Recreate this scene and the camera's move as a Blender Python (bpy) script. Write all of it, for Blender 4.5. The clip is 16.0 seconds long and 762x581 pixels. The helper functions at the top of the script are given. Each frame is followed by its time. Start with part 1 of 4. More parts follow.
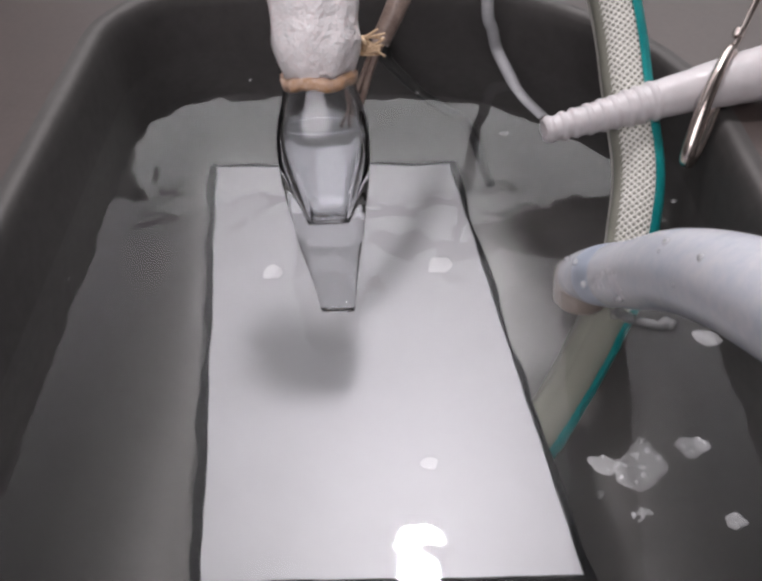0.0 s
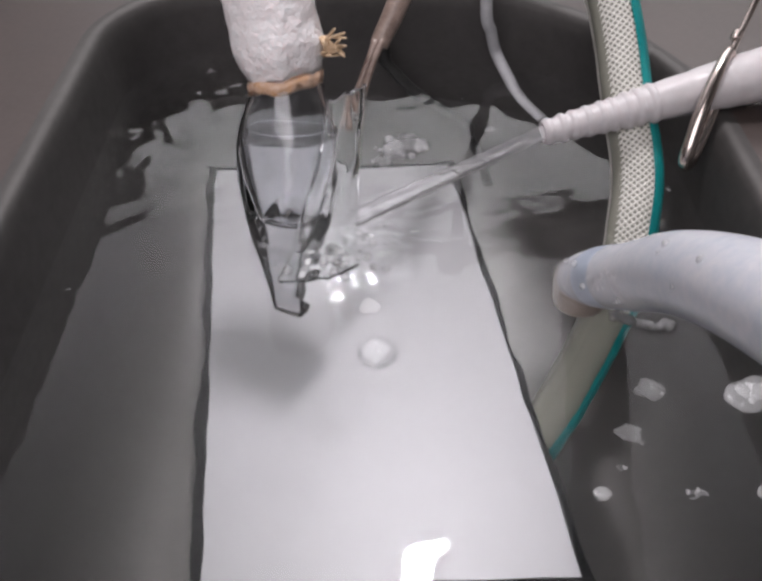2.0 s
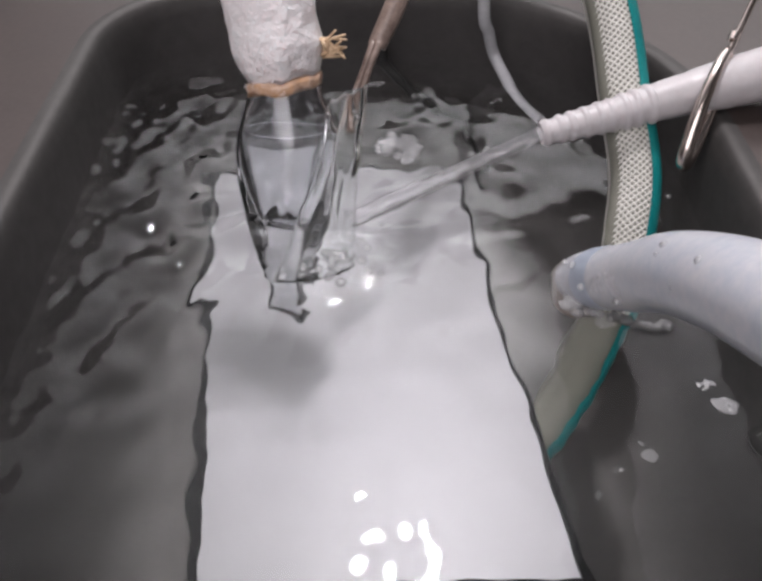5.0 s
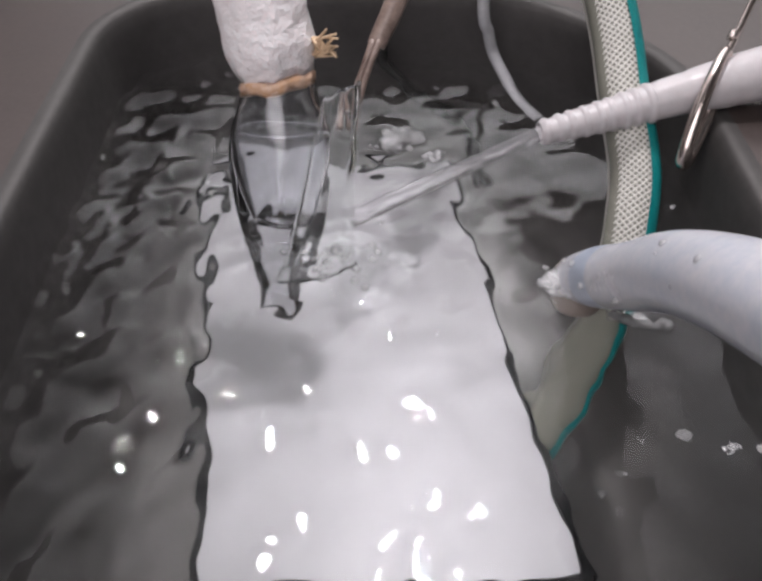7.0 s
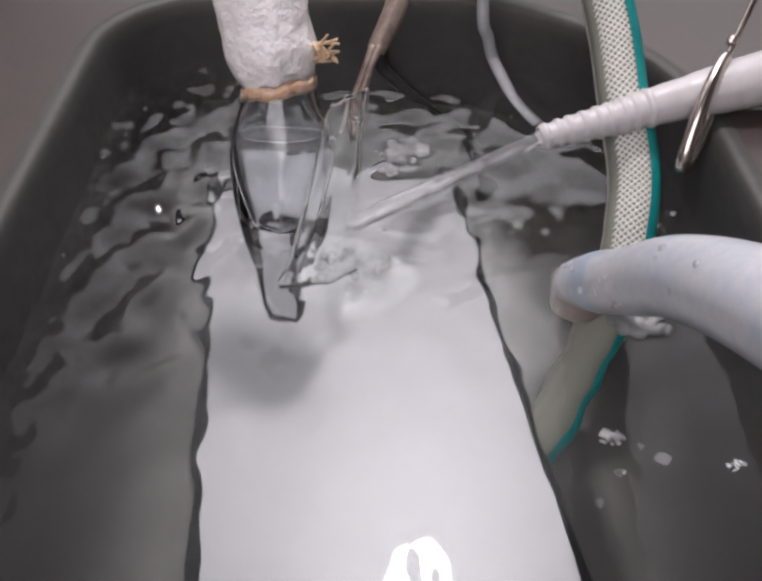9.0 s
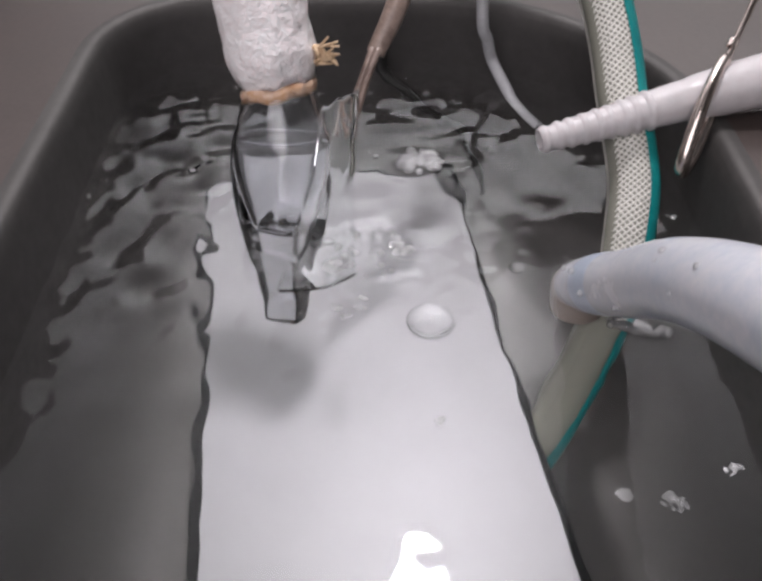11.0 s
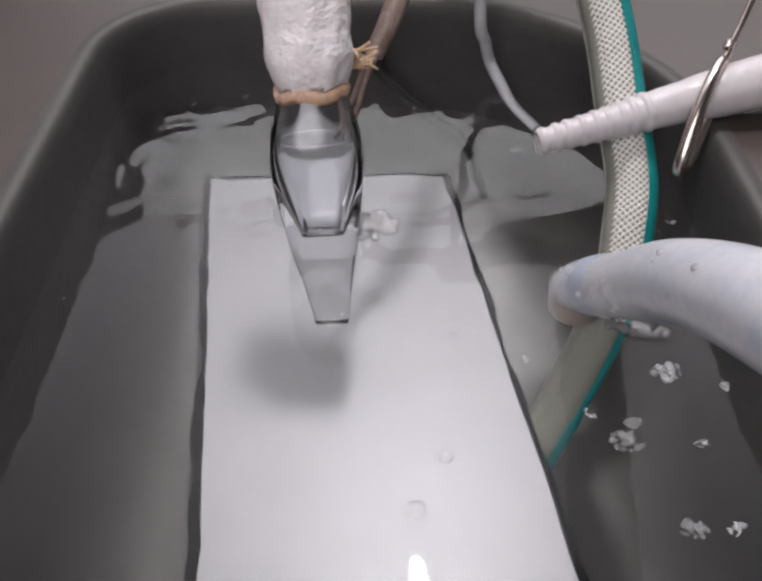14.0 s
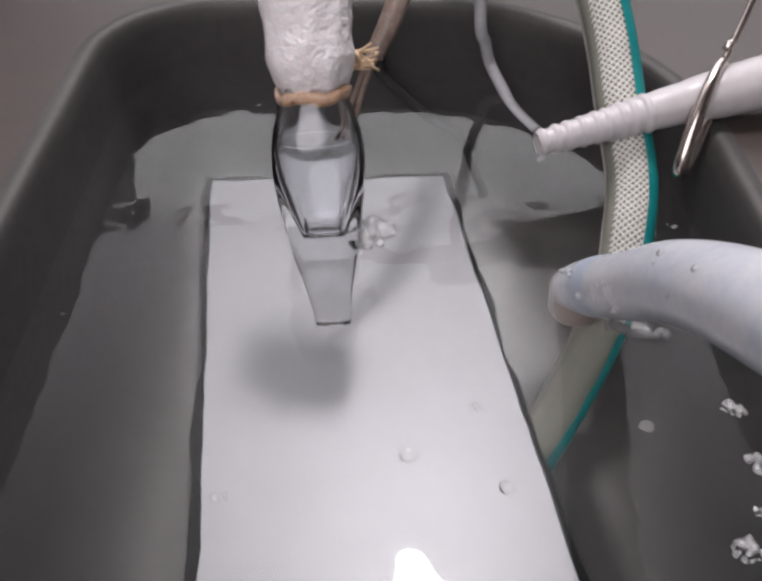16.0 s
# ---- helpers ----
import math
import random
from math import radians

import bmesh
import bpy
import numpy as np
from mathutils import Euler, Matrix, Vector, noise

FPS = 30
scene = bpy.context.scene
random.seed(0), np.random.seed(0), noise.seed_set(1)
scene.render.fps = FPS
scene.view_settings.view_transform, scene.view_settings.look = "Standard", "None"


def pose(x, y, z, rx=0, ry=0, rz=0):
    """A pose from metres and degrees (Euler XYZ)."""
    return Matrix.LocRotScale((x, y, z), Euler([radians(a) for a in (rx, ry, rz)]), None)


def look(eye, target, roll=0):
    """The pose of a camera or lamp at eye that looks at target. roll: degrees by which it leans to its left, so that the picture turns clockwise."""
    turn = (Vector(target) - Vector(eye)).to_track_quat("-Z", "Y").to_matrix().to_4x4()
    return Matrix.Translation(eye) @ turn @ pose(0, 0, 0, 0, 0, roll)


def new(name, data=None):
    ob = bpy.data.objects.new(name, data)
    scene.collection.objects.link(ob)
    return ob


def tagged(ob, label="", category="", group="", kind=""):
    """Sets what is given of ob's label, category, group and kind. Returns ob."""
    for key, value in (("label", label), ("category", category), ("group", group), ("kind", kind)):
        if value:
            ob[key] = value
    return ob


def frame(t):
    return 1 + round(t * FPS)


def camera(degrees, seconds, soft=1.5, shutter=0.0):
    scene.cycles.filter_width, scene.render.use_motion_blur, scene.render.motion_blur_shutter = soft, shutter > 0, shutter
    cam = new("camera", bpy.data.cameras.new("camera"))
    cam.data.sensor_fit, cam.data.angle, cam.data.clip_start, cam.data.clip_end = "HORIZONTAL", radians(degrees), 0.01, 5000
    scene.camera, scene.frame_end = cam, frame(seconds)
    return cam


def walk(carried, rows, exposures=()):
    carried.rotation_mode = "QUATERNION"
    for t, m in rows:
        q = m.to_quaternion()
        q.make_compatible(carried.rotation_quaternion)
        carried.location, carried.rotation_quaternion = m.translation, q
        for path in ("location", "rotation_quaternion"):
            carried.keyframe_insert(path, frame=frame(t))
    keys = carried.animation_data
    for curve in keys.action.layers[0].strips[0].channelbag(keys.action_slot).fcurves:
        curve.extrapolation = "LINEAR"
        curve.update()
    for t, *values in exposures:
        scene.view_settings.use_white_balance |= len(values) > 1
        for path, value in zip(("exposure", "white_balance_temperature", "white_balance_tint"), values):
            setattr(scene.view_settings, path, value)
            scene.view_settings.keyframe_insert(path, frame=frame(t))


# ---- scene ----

# Camera: hand-held over a basin of water, looking down at 45.5 degrees
cam = camera(52, 16.0, soft=3.0)
TILT = 45.5


def aim(pan, tilt, lean=0.0):
    """Camera pose: pan to the right, tilt up, lean, in degrees."""
    return pose(0, 0, 0.205) @ pose(0, 0, 0, 0, 0, -pan) @ pose(0, 0, 0, 90 - TILT + tilt) @ pose(0, 0, 0, 0, 0, lean)


PATH = [
    (0.0, 0.0, 0.0), (0.5, -0.036, 0.079), (1.0, -0.002, 0.098), (1.5, 0.003, 0.193), (2.0, 0.081, 0.161), (2.5, 0.148, 0.079),
    (3.0, 0.186, 0.196), (3.5, 0.28, 0.275), (4.0, 0.219, 0.257), (6.5, 0.331, 0.25), (7.0, 0.302, 0.197), (7.5, 0.401, 0.392),
    (8.0, 0.36, 0.339), (8.5, 0.348, 0.427), (9.0, 0.318, 0.549), (11.5, 0.37, 0.727), (12.0, 0.417, 0.687), (12.5, 0.36, 0.695),
    (13.0, 0.40, 0.789), (13.5, 0.401, 0.763), (14.0, 0.504, 0.867), (14.5, 0.571, 0.959), (15.0, 0.642, 1.046), (15.5, 0.584, 1.006),
    (16.0, 0.497, 0.944)]
walk(cam, [(t, aim(p, q)) for t, p, q in PATH])

# Light: a bright oval lamp behind the basin, a wide fill lamp on the near side, a luminous ceiling and an added, unseen
# window; the room is closed
world = bpy.data.worlds.new("room_air")
scene.world = world
world.use_nodes = True
world.node_tree.nodes["Background"].inputs[0].default_value = (0.9, 0.95, 1.0, 1)
world.node_tree.nodes["Background"].inputs[1].default_value = 0.05
scene.view_settings.exposure = 0.0


def area_lamp(name, eye, target, size, watts, color):
    data = bpy.data.lights.new(name, "AREA")
    data.shape, data.size, data.energy, data.color = "DISK", size, watts, color
    ob = new(name, data)
    ob.matrix_world = look(eye, target)
    return ob


key = area_lamp("lamp_light", (0.060, 0.58, 1.12), (0.0, 0.2, 0.0), 0.09, 9.5, (1.0, 0.955, 1.0))
key.data.shape, key.data.size_y = "ELLIPSE", 0.17
area_lamp("front_light", (-0.34, -0.72, 1.02), (0.0, 0.3, 0.02), 1.3, 14.0, (1.0, 0.94, 0.99))


# ---- materials ----
def shader(name, color, rough=0.5, metal=0.0, ior=1.45, through_glass=0.0, spec=0.5):
    m = bpy.data.materials.new(name)
    m.use_nodes = True
    b = m.node_tree.nodes["Principled BSDF"]
    b.inputs["Base Color"].default_value = (*color, 1)
    b.inputs["Roughness"].default_value = rough
    b.inputs["Metallic"].default_value = metal
    b.inputs["IOR"].default_value = ior
    b.inputs["Transmission Weight"].default_value = through_glass
    b.inputs["Specular IOR Level"].default_value = spec
    return m


def node(m, kind, **values):
    n = m.node_tree.nodes.new(kind)
    for key, v in values.items():
        n.inputs[key.replace("_", " ")].default_value = v
    return n


def wire(m, a, b):
    m.node_tree.links.new(a, b)


def mottled(m, low, high, scale, fine, bump=0.2, depth=0.001, rough=None):
    """Two scales of noise between two colours, with fine relief."""
    b = m.node_tree.nodes["Principled BSDF"]
    where = m.node_tree.nodes.new("ShaderNodeTexCoord")
    big = node(m, "ShaderNodeTexNoise", Scale=scale, Detail=5.0, Roughness=0.6)
    small = node(m, "ShaderNodeTexNoise", Scale=fine, Detail=4.0, Roughness=0.65)
    for n in (big, small):
        wire(m, where.outputs["Object"], n.inputs["Vector"])
    blend = m.node_tree.nodes.new("ShaderNodeMath")
    blend.operation = "MULTIPLY_ADD"
    blend.inputs[1].default_value = 0.35
    wire(m, small.outputs["Fac"], blend.inputs[0])
    half = m.node_tree.nodes.new("ShaderNodeMath")
    half.operation = "MULTIPLY"
    half.inputs[1].default_value = 0.65
    wire(m, big.outputs["Fac"], half.inputs[0])
    wire(m, half.outputs[0], blend.inputs[2])
    ramp = m.node_tree.nodes.new("ShaderNodeValToRGB")
    ramp.color_ramp.elements[0].position, ramp.color_ramp.elements[1].position = 0.32, 0.68
    ramp.color_ramp.elements[0].color, ramp.color_ramp.elements[1].color = (*low, 1), (*high, 1)
    wire(m, blend.outputs[0], ramp.inputs["Fac"])
    wire(m, ramp.outputs["Color"], b.inputs["Base Color"])
    relief = node(m, "ShaderNodeBump", Strength=bump, Distance=depth)
    wire(m, small.outputs["Fac"], relief.inputs["Height"])
    wire(m, relief.outputs["Normal"], b.inputs["Normal"])
    if rough:
        r = m.node_tree.nodes.new("ShaderNodeMapRange")
        r.inputs["To Min"].default_value, r.inputs["To Max"].default_value = rough
        wire(m, big.outputs["Fac"], r.inputs["Value"])
        wire(m, r.outputs["Result"], b.inputs["Roughness"])
    return ramp


BASIN = shader("steel_basin", (0.05, 0.05, 0.048), 0.4, 0.75, spec=0.4)
basin_ramp = mottled(BASIN, (0.068, 0.064, 0.062), (0.106, 0.101, 0.097), 9, 160, 0.015, 0.0003, (0.56, 0.72))


def add_floor_glow(m, ramp):
    """The light round the plate, painted into the floor's colour: strongest close to the plate, fading out in a ragged
    edge.
    """
    tree = m.node_tree
    where = tree.nodes.new("ShaderNodeTexCoord")
    place = node(m, "ShaderNodeMapping", Location=(0.0100, -0.2309, 0.0))
    wire(m, where.outputs["Object"], place.inputs["Vector"])
    cut = tree.nodes.new("ShaderNodeSeparateXYZ")
    wire(m, place.outputs["Vector"], cut.inputs[0])

    def calc(op, a, b=None, clamp=False):
        n = tree.nodes.new("ShaderNodeMath")
        n.operation, n.use_clamp = op, clamp
        for i, v in enumerate((a, b)):
            if v is None:
                continue
            if isinstance(v, (int, float)):
                n.inputs[i].default_value = v
            else:
                wire(m, v, n.inputs[i])
        return n.outputs[0]

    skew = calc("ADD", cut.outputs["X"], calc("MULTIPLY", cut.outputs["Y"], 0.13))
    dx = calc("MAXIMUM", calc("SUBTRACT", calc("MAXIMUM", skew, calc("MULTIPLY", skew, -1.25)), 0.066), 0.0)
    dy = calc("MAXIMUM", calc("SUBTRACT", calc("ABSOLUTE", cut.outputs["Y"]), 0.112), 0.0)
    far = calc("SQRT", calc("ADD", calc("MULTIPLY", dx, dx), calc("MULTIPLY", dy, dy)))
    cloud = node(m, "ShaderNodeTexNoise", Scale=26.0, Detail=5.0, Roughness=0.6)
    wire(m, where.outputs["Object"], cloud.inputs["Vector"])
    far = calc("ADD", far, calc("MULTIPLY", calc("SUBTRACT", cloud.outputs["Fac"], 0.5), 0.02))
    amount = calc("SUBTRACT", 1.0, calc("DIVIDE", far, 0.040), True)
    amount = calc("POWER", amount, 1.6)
    # the painted glow weakens towards the near end
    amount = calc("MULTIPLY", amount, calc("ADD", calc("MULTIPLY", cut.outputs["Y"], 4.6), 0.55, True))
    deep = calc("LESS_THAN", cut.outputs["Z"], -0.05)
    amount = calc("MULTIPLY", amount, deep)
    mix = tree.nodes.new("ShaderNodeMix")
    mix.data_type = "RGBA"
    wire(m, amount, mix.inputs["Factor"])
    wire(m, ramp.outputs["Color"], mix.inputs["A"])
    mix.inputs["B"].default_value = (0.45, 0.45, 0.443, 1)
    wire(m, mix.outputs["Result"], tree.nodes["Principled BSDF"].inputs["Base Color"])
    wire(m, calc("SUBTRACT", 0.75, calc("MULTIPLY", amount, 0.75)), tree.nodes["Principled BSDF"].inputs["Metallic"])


add_floor_glow(BASIN, basin_ramp)
COUNTER = shader("worktop_steel", (0.2, 0.18, 0.17), 0.4, 0.3)
mottled(COUNTER, (0.046, 0.035, 0.032), (0.072, 0.056, 0.051), 12, 420, 0.04, 0.0003, (0.28, 0.45))
PANEL = shader("light_panel", (0.8, 0.8, 0.8), 0.5)
PANEL.node_tree.nodes["Principled BSDF"].inputs["Emission Color"].default_value = (1.0, 0.96, 1.02, 1)
panel_place = PANEL.node_tree.nodes.new("ShaderNodeTexCoord")
panel_cut = PANEL.node_tree.nodes.new("ShaderNodeSeparateXYZ")
panel_glow = node(PANEL, "ShaderNodeMapRange", From_Min=0.7, From_Max=2.3, To_Min=0.35, To_Max=1.65)
wire(PANEL, panel_place.outputs["Object"], panel_cut.inputs[0])
wire(PANEL, panel_cut.outputs["Y"], panel_glow.inputs["Value"])
wire(PANEL, panel_glow.outputs["Result"], PANEL.node_tree.nodes["Principled BSDF"].inputs["Emission Strength"])
WINDOWGLOW = shader("window_glow", (0.5, 0.5, 0.5), 0.8)
WINDOWGLOW.node_tree.nodes["Principled BSDF"].inputs["Emission Color"].default_value = (0.98, 0.97, 1.0, 1)
WINDOWGLOW.node_tree.nodes["Principled BSDF"].inputs["Emission Strength"].default_value = 2.8
WALLPAINT = shader("room_paint", (0.6, 0.6, 0.58), 0.8)
mottled(WALLPAINT, (0.30, 0.295, 0.29), (0.38, 0.375, 0.37), 2, 60, 0.1)
WATER = shader("clear_water", (0.97, 0.985, 0.98), 0.0, 0, 1.333, 1.0)
STREAM = shader("stream_water", (0.95, 0.95, 0.96), 0.06, 0, 1.333, 0.95)
GLASS = shader("clear_acrylic", (0.94, 0.95, 0.97), 0.008, 0, 1.5, 1.0)
PLATE = shader("satin_metal", (0.5, 0.5, 0.51), 0.4, 0.14, spec=0.25)
mottled(PLATE, (0.236, 0.232, 0.240), (0.272, 0.268, 0.277), 14, 90, 0.001, 0.0002, (0.34, 0.42))
EDGING = shader("dark_edging", (0.012, 0.012, 0.013), 0.6, spec=0.15)
mottled(EDGING, (0.003, 0.003, 0.0035), (0.014, 0.014, 0.014), 60, 500, 0.3)
COTTON = shader("wrapped_foam", (0.82, 0.76, 0.76), 0.55)
COTTON.node_tree.nodes["Principled BSDF"].inputs["Subsurface Weight"].default_value = 0.25
COTTON.node_tree.nodes["Principled BSDF"].inputs["Subsurface Radius"].default_value = (0.006, 0.005, 0.005)
mottled(COTTON, (0.84, 0.78, 0.775), (0.95, 0.92, 0.92), 45, 170, 0.7, 0.003, (0.18, 0.5))
AMBER = shader("amber_glue", (0.55, 0.27, 0.08), 0.3)
mottled(AMBER, (0.50, 0.23, 0.07), (0.76, 0.60, 0.50), 110, 400, 0.3)
TWINE = shader("straw_twine", (0.6, 0.42, 0.25), 0.8)
mottled(TWINE, (0.42, 0.28, 0.16), (0.72, 0.55, 0.38), 200, 900, 0.4)
ROD = shader("worn_rod", (0.3, 0.22, 0.17), 0.35)
mottled(ROD, (0.10, 0.065, 0.05), (0.36, 0.28, 0.24), 70, 300, 0.3, 0.0008, (0.2, 0.5))
NOZZLE = shader("milky_plastic", (0.82, 0.77, 0.77), 0.35)
NOZZLE.node_tree.nodes["Principled BSDF"].inputs["Subsurface Weight"].default_value = 0.4
NOZZLE.node_tree.nodes["Principled BSDF"].inputs["Subsurface Radius"].default_value = (0.006, 0.005, 0.005)
mottled(NOZZLE, (0.46, 0.435, 0.435), (0.56, 0.53, 0.535), 40, 300, 0.1, 0.0004, (0.28, 0.45))
SILICONE = shader("milky_silicone", (0.72, 0.74, 0.78), 0.22)
SILICONE.node_tree.nodes["Principled BSDF"].inputs["Subsurface Weight"].default_value = 0.5
SILICONE.node_tree.nodes["Principled BSDF"].inputs["Subsurface Radius"].default_value = (0.007, 0.007, 0.008)
mottled(SILICONE, (0.42, 0.45, 0.51), (0.60, 0.58, 0.585), 35, 300, 0.06, 0.0003, (0.15, 0.35))
WETSILICONE = shader("wet_silicone", (0.26, 0.21, 0.18), 0.3)
mottled(WETSILICONE, (0.17, 0.14, 0.12), (0.25, 0.21, 0.185), 60, 300, 0.1, 0.0003)
BLUEBAND = shader("blue_silicone", (0.4, 0.46, 0.54), 0.3)
mottled(BLUEBAND, (0.33, 0.38, 0.46), (0.43, 0.47, 0.54), 90, 400, 0.06, 0.0003)
HOSEBODY = shader("hose_wall", (0.45, 0.46, 0.4), 0.3)
mottled(HOSEBODY, (0.16, 0.16, 0.132), (0.215, 0.212, 0.178), 40, 300, 0.1, 0.0004)
YARN = shader("braid_yarn", (0.82, 0.8, 0.72), 0.6)
mottled(YARN, (0.56, 0.55, 0.50), (0.72, 0.70, 0.65), 80, 900, 0.3)
TEAL = shader("teal_stripe", (0.03, 0.33, 0.32), 0.35)
mottled(TEAL, (0.0, 0.16, 0.165), (0.015, 0.26, 0.25), 60, 400, 0.1)
STEEL = shader("bright_steel", (0.62, 0.56, 0.53), 0.16, 1.0)
mottled(STEEL, (0.46, 0.38, 0.34), (0.70, 0.62, 0.58), 60, 500, 0.1, 0.0003, (0.1, 0.3))
TUBE = shader("clear_tube", (0.7, 0.7, 0.7), 0.25)
mottled(TUBE, (0.36, 0.36, 0.37), (0.52, 0.52, 0.53), 60, 400, 0.1)
CABLE = shader("dark_cable", (0.015, 0.015, 0.014), 0.5)
mottled(CABLE, (0.01, 0.01, 0.01), (0.03, 0.03, 0.028), 60, 400, 0.1)


def froth_material(name, least, most):
    """Thin bubble skins: clear and glossy, with more or less milky film."""
    m = bpy.data.materials.new(name)
    m.use_nodes = True
    t = m.node_tree
    milk = t.nodes["Principled BSDF"]
    milk.inputs["Base Color"].default_value = (0.7, 0.7, 0.7, 1)
    milk.inputs["Roughness"].default_value = 0.3
    clear = t.nodes.new("ShaderNodeBsdfTransparent")
    clear.inputs["Color"].default_value = (0.97, 0.97, 0.97, 1)
    film = t.nodes.new("ShaderNodeMixShader")
    n = node(m, "ShaderNodeTexNoise", Scale=420.0, Detail=3.0)
    r = t.nodes.new("ShaderNodeMapRange")
    r.inputs["To Min"].default_value, r.inputs["To Max"].default_value = least, most
    wire(m, n.outputs["Fac"], r.inputs["Value"])
    wire(m, r.outputs["Result"], film.inputs["Fac"])
    wire(m, clear.outputs[0], film.inputs[1])
    wire(m, milk.outputs[0], film.inputs[2])
    shine = t.nodes.new("ShaderNodeBsdfGlossy")
    shine.inputs["Roughness"].default_value = 0.06
    edge = node(m, "ShaderNodeFresnel", IOR=1.35)
    mix = t.nodes.new("ShaderNodeMixShader")
    wire(m, edge.outputs[0], mix.inputs["Fac"])
    wire(m, film.outputs[0], mix.inputs[1])
    wire(m, shine.outputs[0], mix.inputs[2])
    wire(m, mix.outputs[0], t.nodes["Material Output"].inputs["Surface"])
    return m


FROTH = froth_material("bubble_skin", 0.04, 0.24)
SCUM = froth_material("foam_film", 0.16, 0.40)


# ---- mesh helpers ----
def part(name, bm, material, parent=None, label="", smooth=True):
    """Links a bmesh as one mesh object, under a thing or a part."""
    mesh = bpy.data.meshes.new(name)
    bmesh.ops.recalc_face_normals(bm, faces=bm.faces[:])
    for f in bm.faces:
        f.smooth = smooth
    bm.to_mesh(mesh)
    bm.free()
    mesh.materials.append(material)
    ob = new(name, mesh)
    ob.parent = parent
    if label:
        tagged(ob, label)
    return ob


def loft(bm, loops, closed=True, cap_start=False, cap_end=False):
    rows = [[bm.verts.new(p) for p in loop] for loop in loops]
    n = len(rows[0])
    for a, b in zip(rows, rows[1:]):
        for i in range(n if closed else n - 1):
            j = (i + 1) % n
            bm.faces.new((a[i], a[j], b[j], b[i]))
    if cap_start:
        bm.faces.new(rows[0])
    if cap_end:
        bm.faces.new(rows[-1])
    return rows


def smooth_path(points, steps):
    """A Catmull-Rom line through the points."""
    pts = [Vector(p) for p in points]
    pts = [pts[0] * 2 - pts[1]] + pts + [pts[-1] * 2 - pts[-2]]
    line = []
    for i in range(1, len(pts) - 2):
        a, b, c, d = pts[i - 1:i + 3]
        for k in range(steps):
            t = k / steps
            line.append(0.5 * ((2 * b) + (c - a) * t + (2 * a - 5 * b + 4 * c - d) * t * t + (3 * b - a - 3 * c + d) * t ** 3))
    line.append(pts[-2])
    return line


def frames_along(line):
    """A side and an upper direction at each point of a line, without twist."""
    out, side = [], None
    for i, p in enumerate(line):
        way = (line[min(i + 1, len(line) - 1)] - line[max(i - 1, 0)]).normalized()
        if side is None:
            side = way.cross(Vector((0, 0, 1)) if abs(way.z) < 0.9 else Vector((1, 0, 0))).normalized()
        side = (side - way * side.dot(way)).normalized()
        out.append((p, side, way.cross(side).normalized(), way))
    return out


def tube(bm, line, radius, sides=24, caps=True, start=0.0, stop=math.tau):
    """radius: a number, or a function of the way along from 0 to 1."""
    loops, whole = [], stop - start > 6.28
    for i, (p, a, b, w) in enumerate(frames_along(line)):
        r = radius(i / (len(line) - 1)) if callable(radius) else radius
        n = sides if whole else sides + 1
        loops.append([p + (a * math.cos(start + (stop - start) * k / sides) + b * math.sin(start + (stop - start) * k / sides)) * r for k in range(n)])
    loft(bm, loops, whole, caps and whole, caps and whole)


def rounded(x0, x1, y0, y1, radii, z, n=14):
    """A rectangle with its own radius at each corner: far right, far left, near left, near right."""
    out = []
    for cx, cy, sx, sy, a, r in ((x1, y1, -1, -1, 0, radii[0]), (x0, y1, 1, -1, 90, radii[1]), (x0, y0, 1, 1, 180, radii[2]), (x1, y0, -1, 1, 270, radii[3])):
        for k in range(n + 1):
            t = radians(a + 90 * k / n)
            out.append(Vector((cx + sx * r + r * math.cos(t), cy + sy * r + r * math.sin(t), z)))
    return out


CORNERS = (0.12, 0.052, 0.06, 0.06)


# ---- structure: room shell, worktop, basin ----
X0, X1, Y0, Y1, RIM, FLOOR = -0.1288, 0.1335, 0.015, 0.383, 0.0325, -0.118


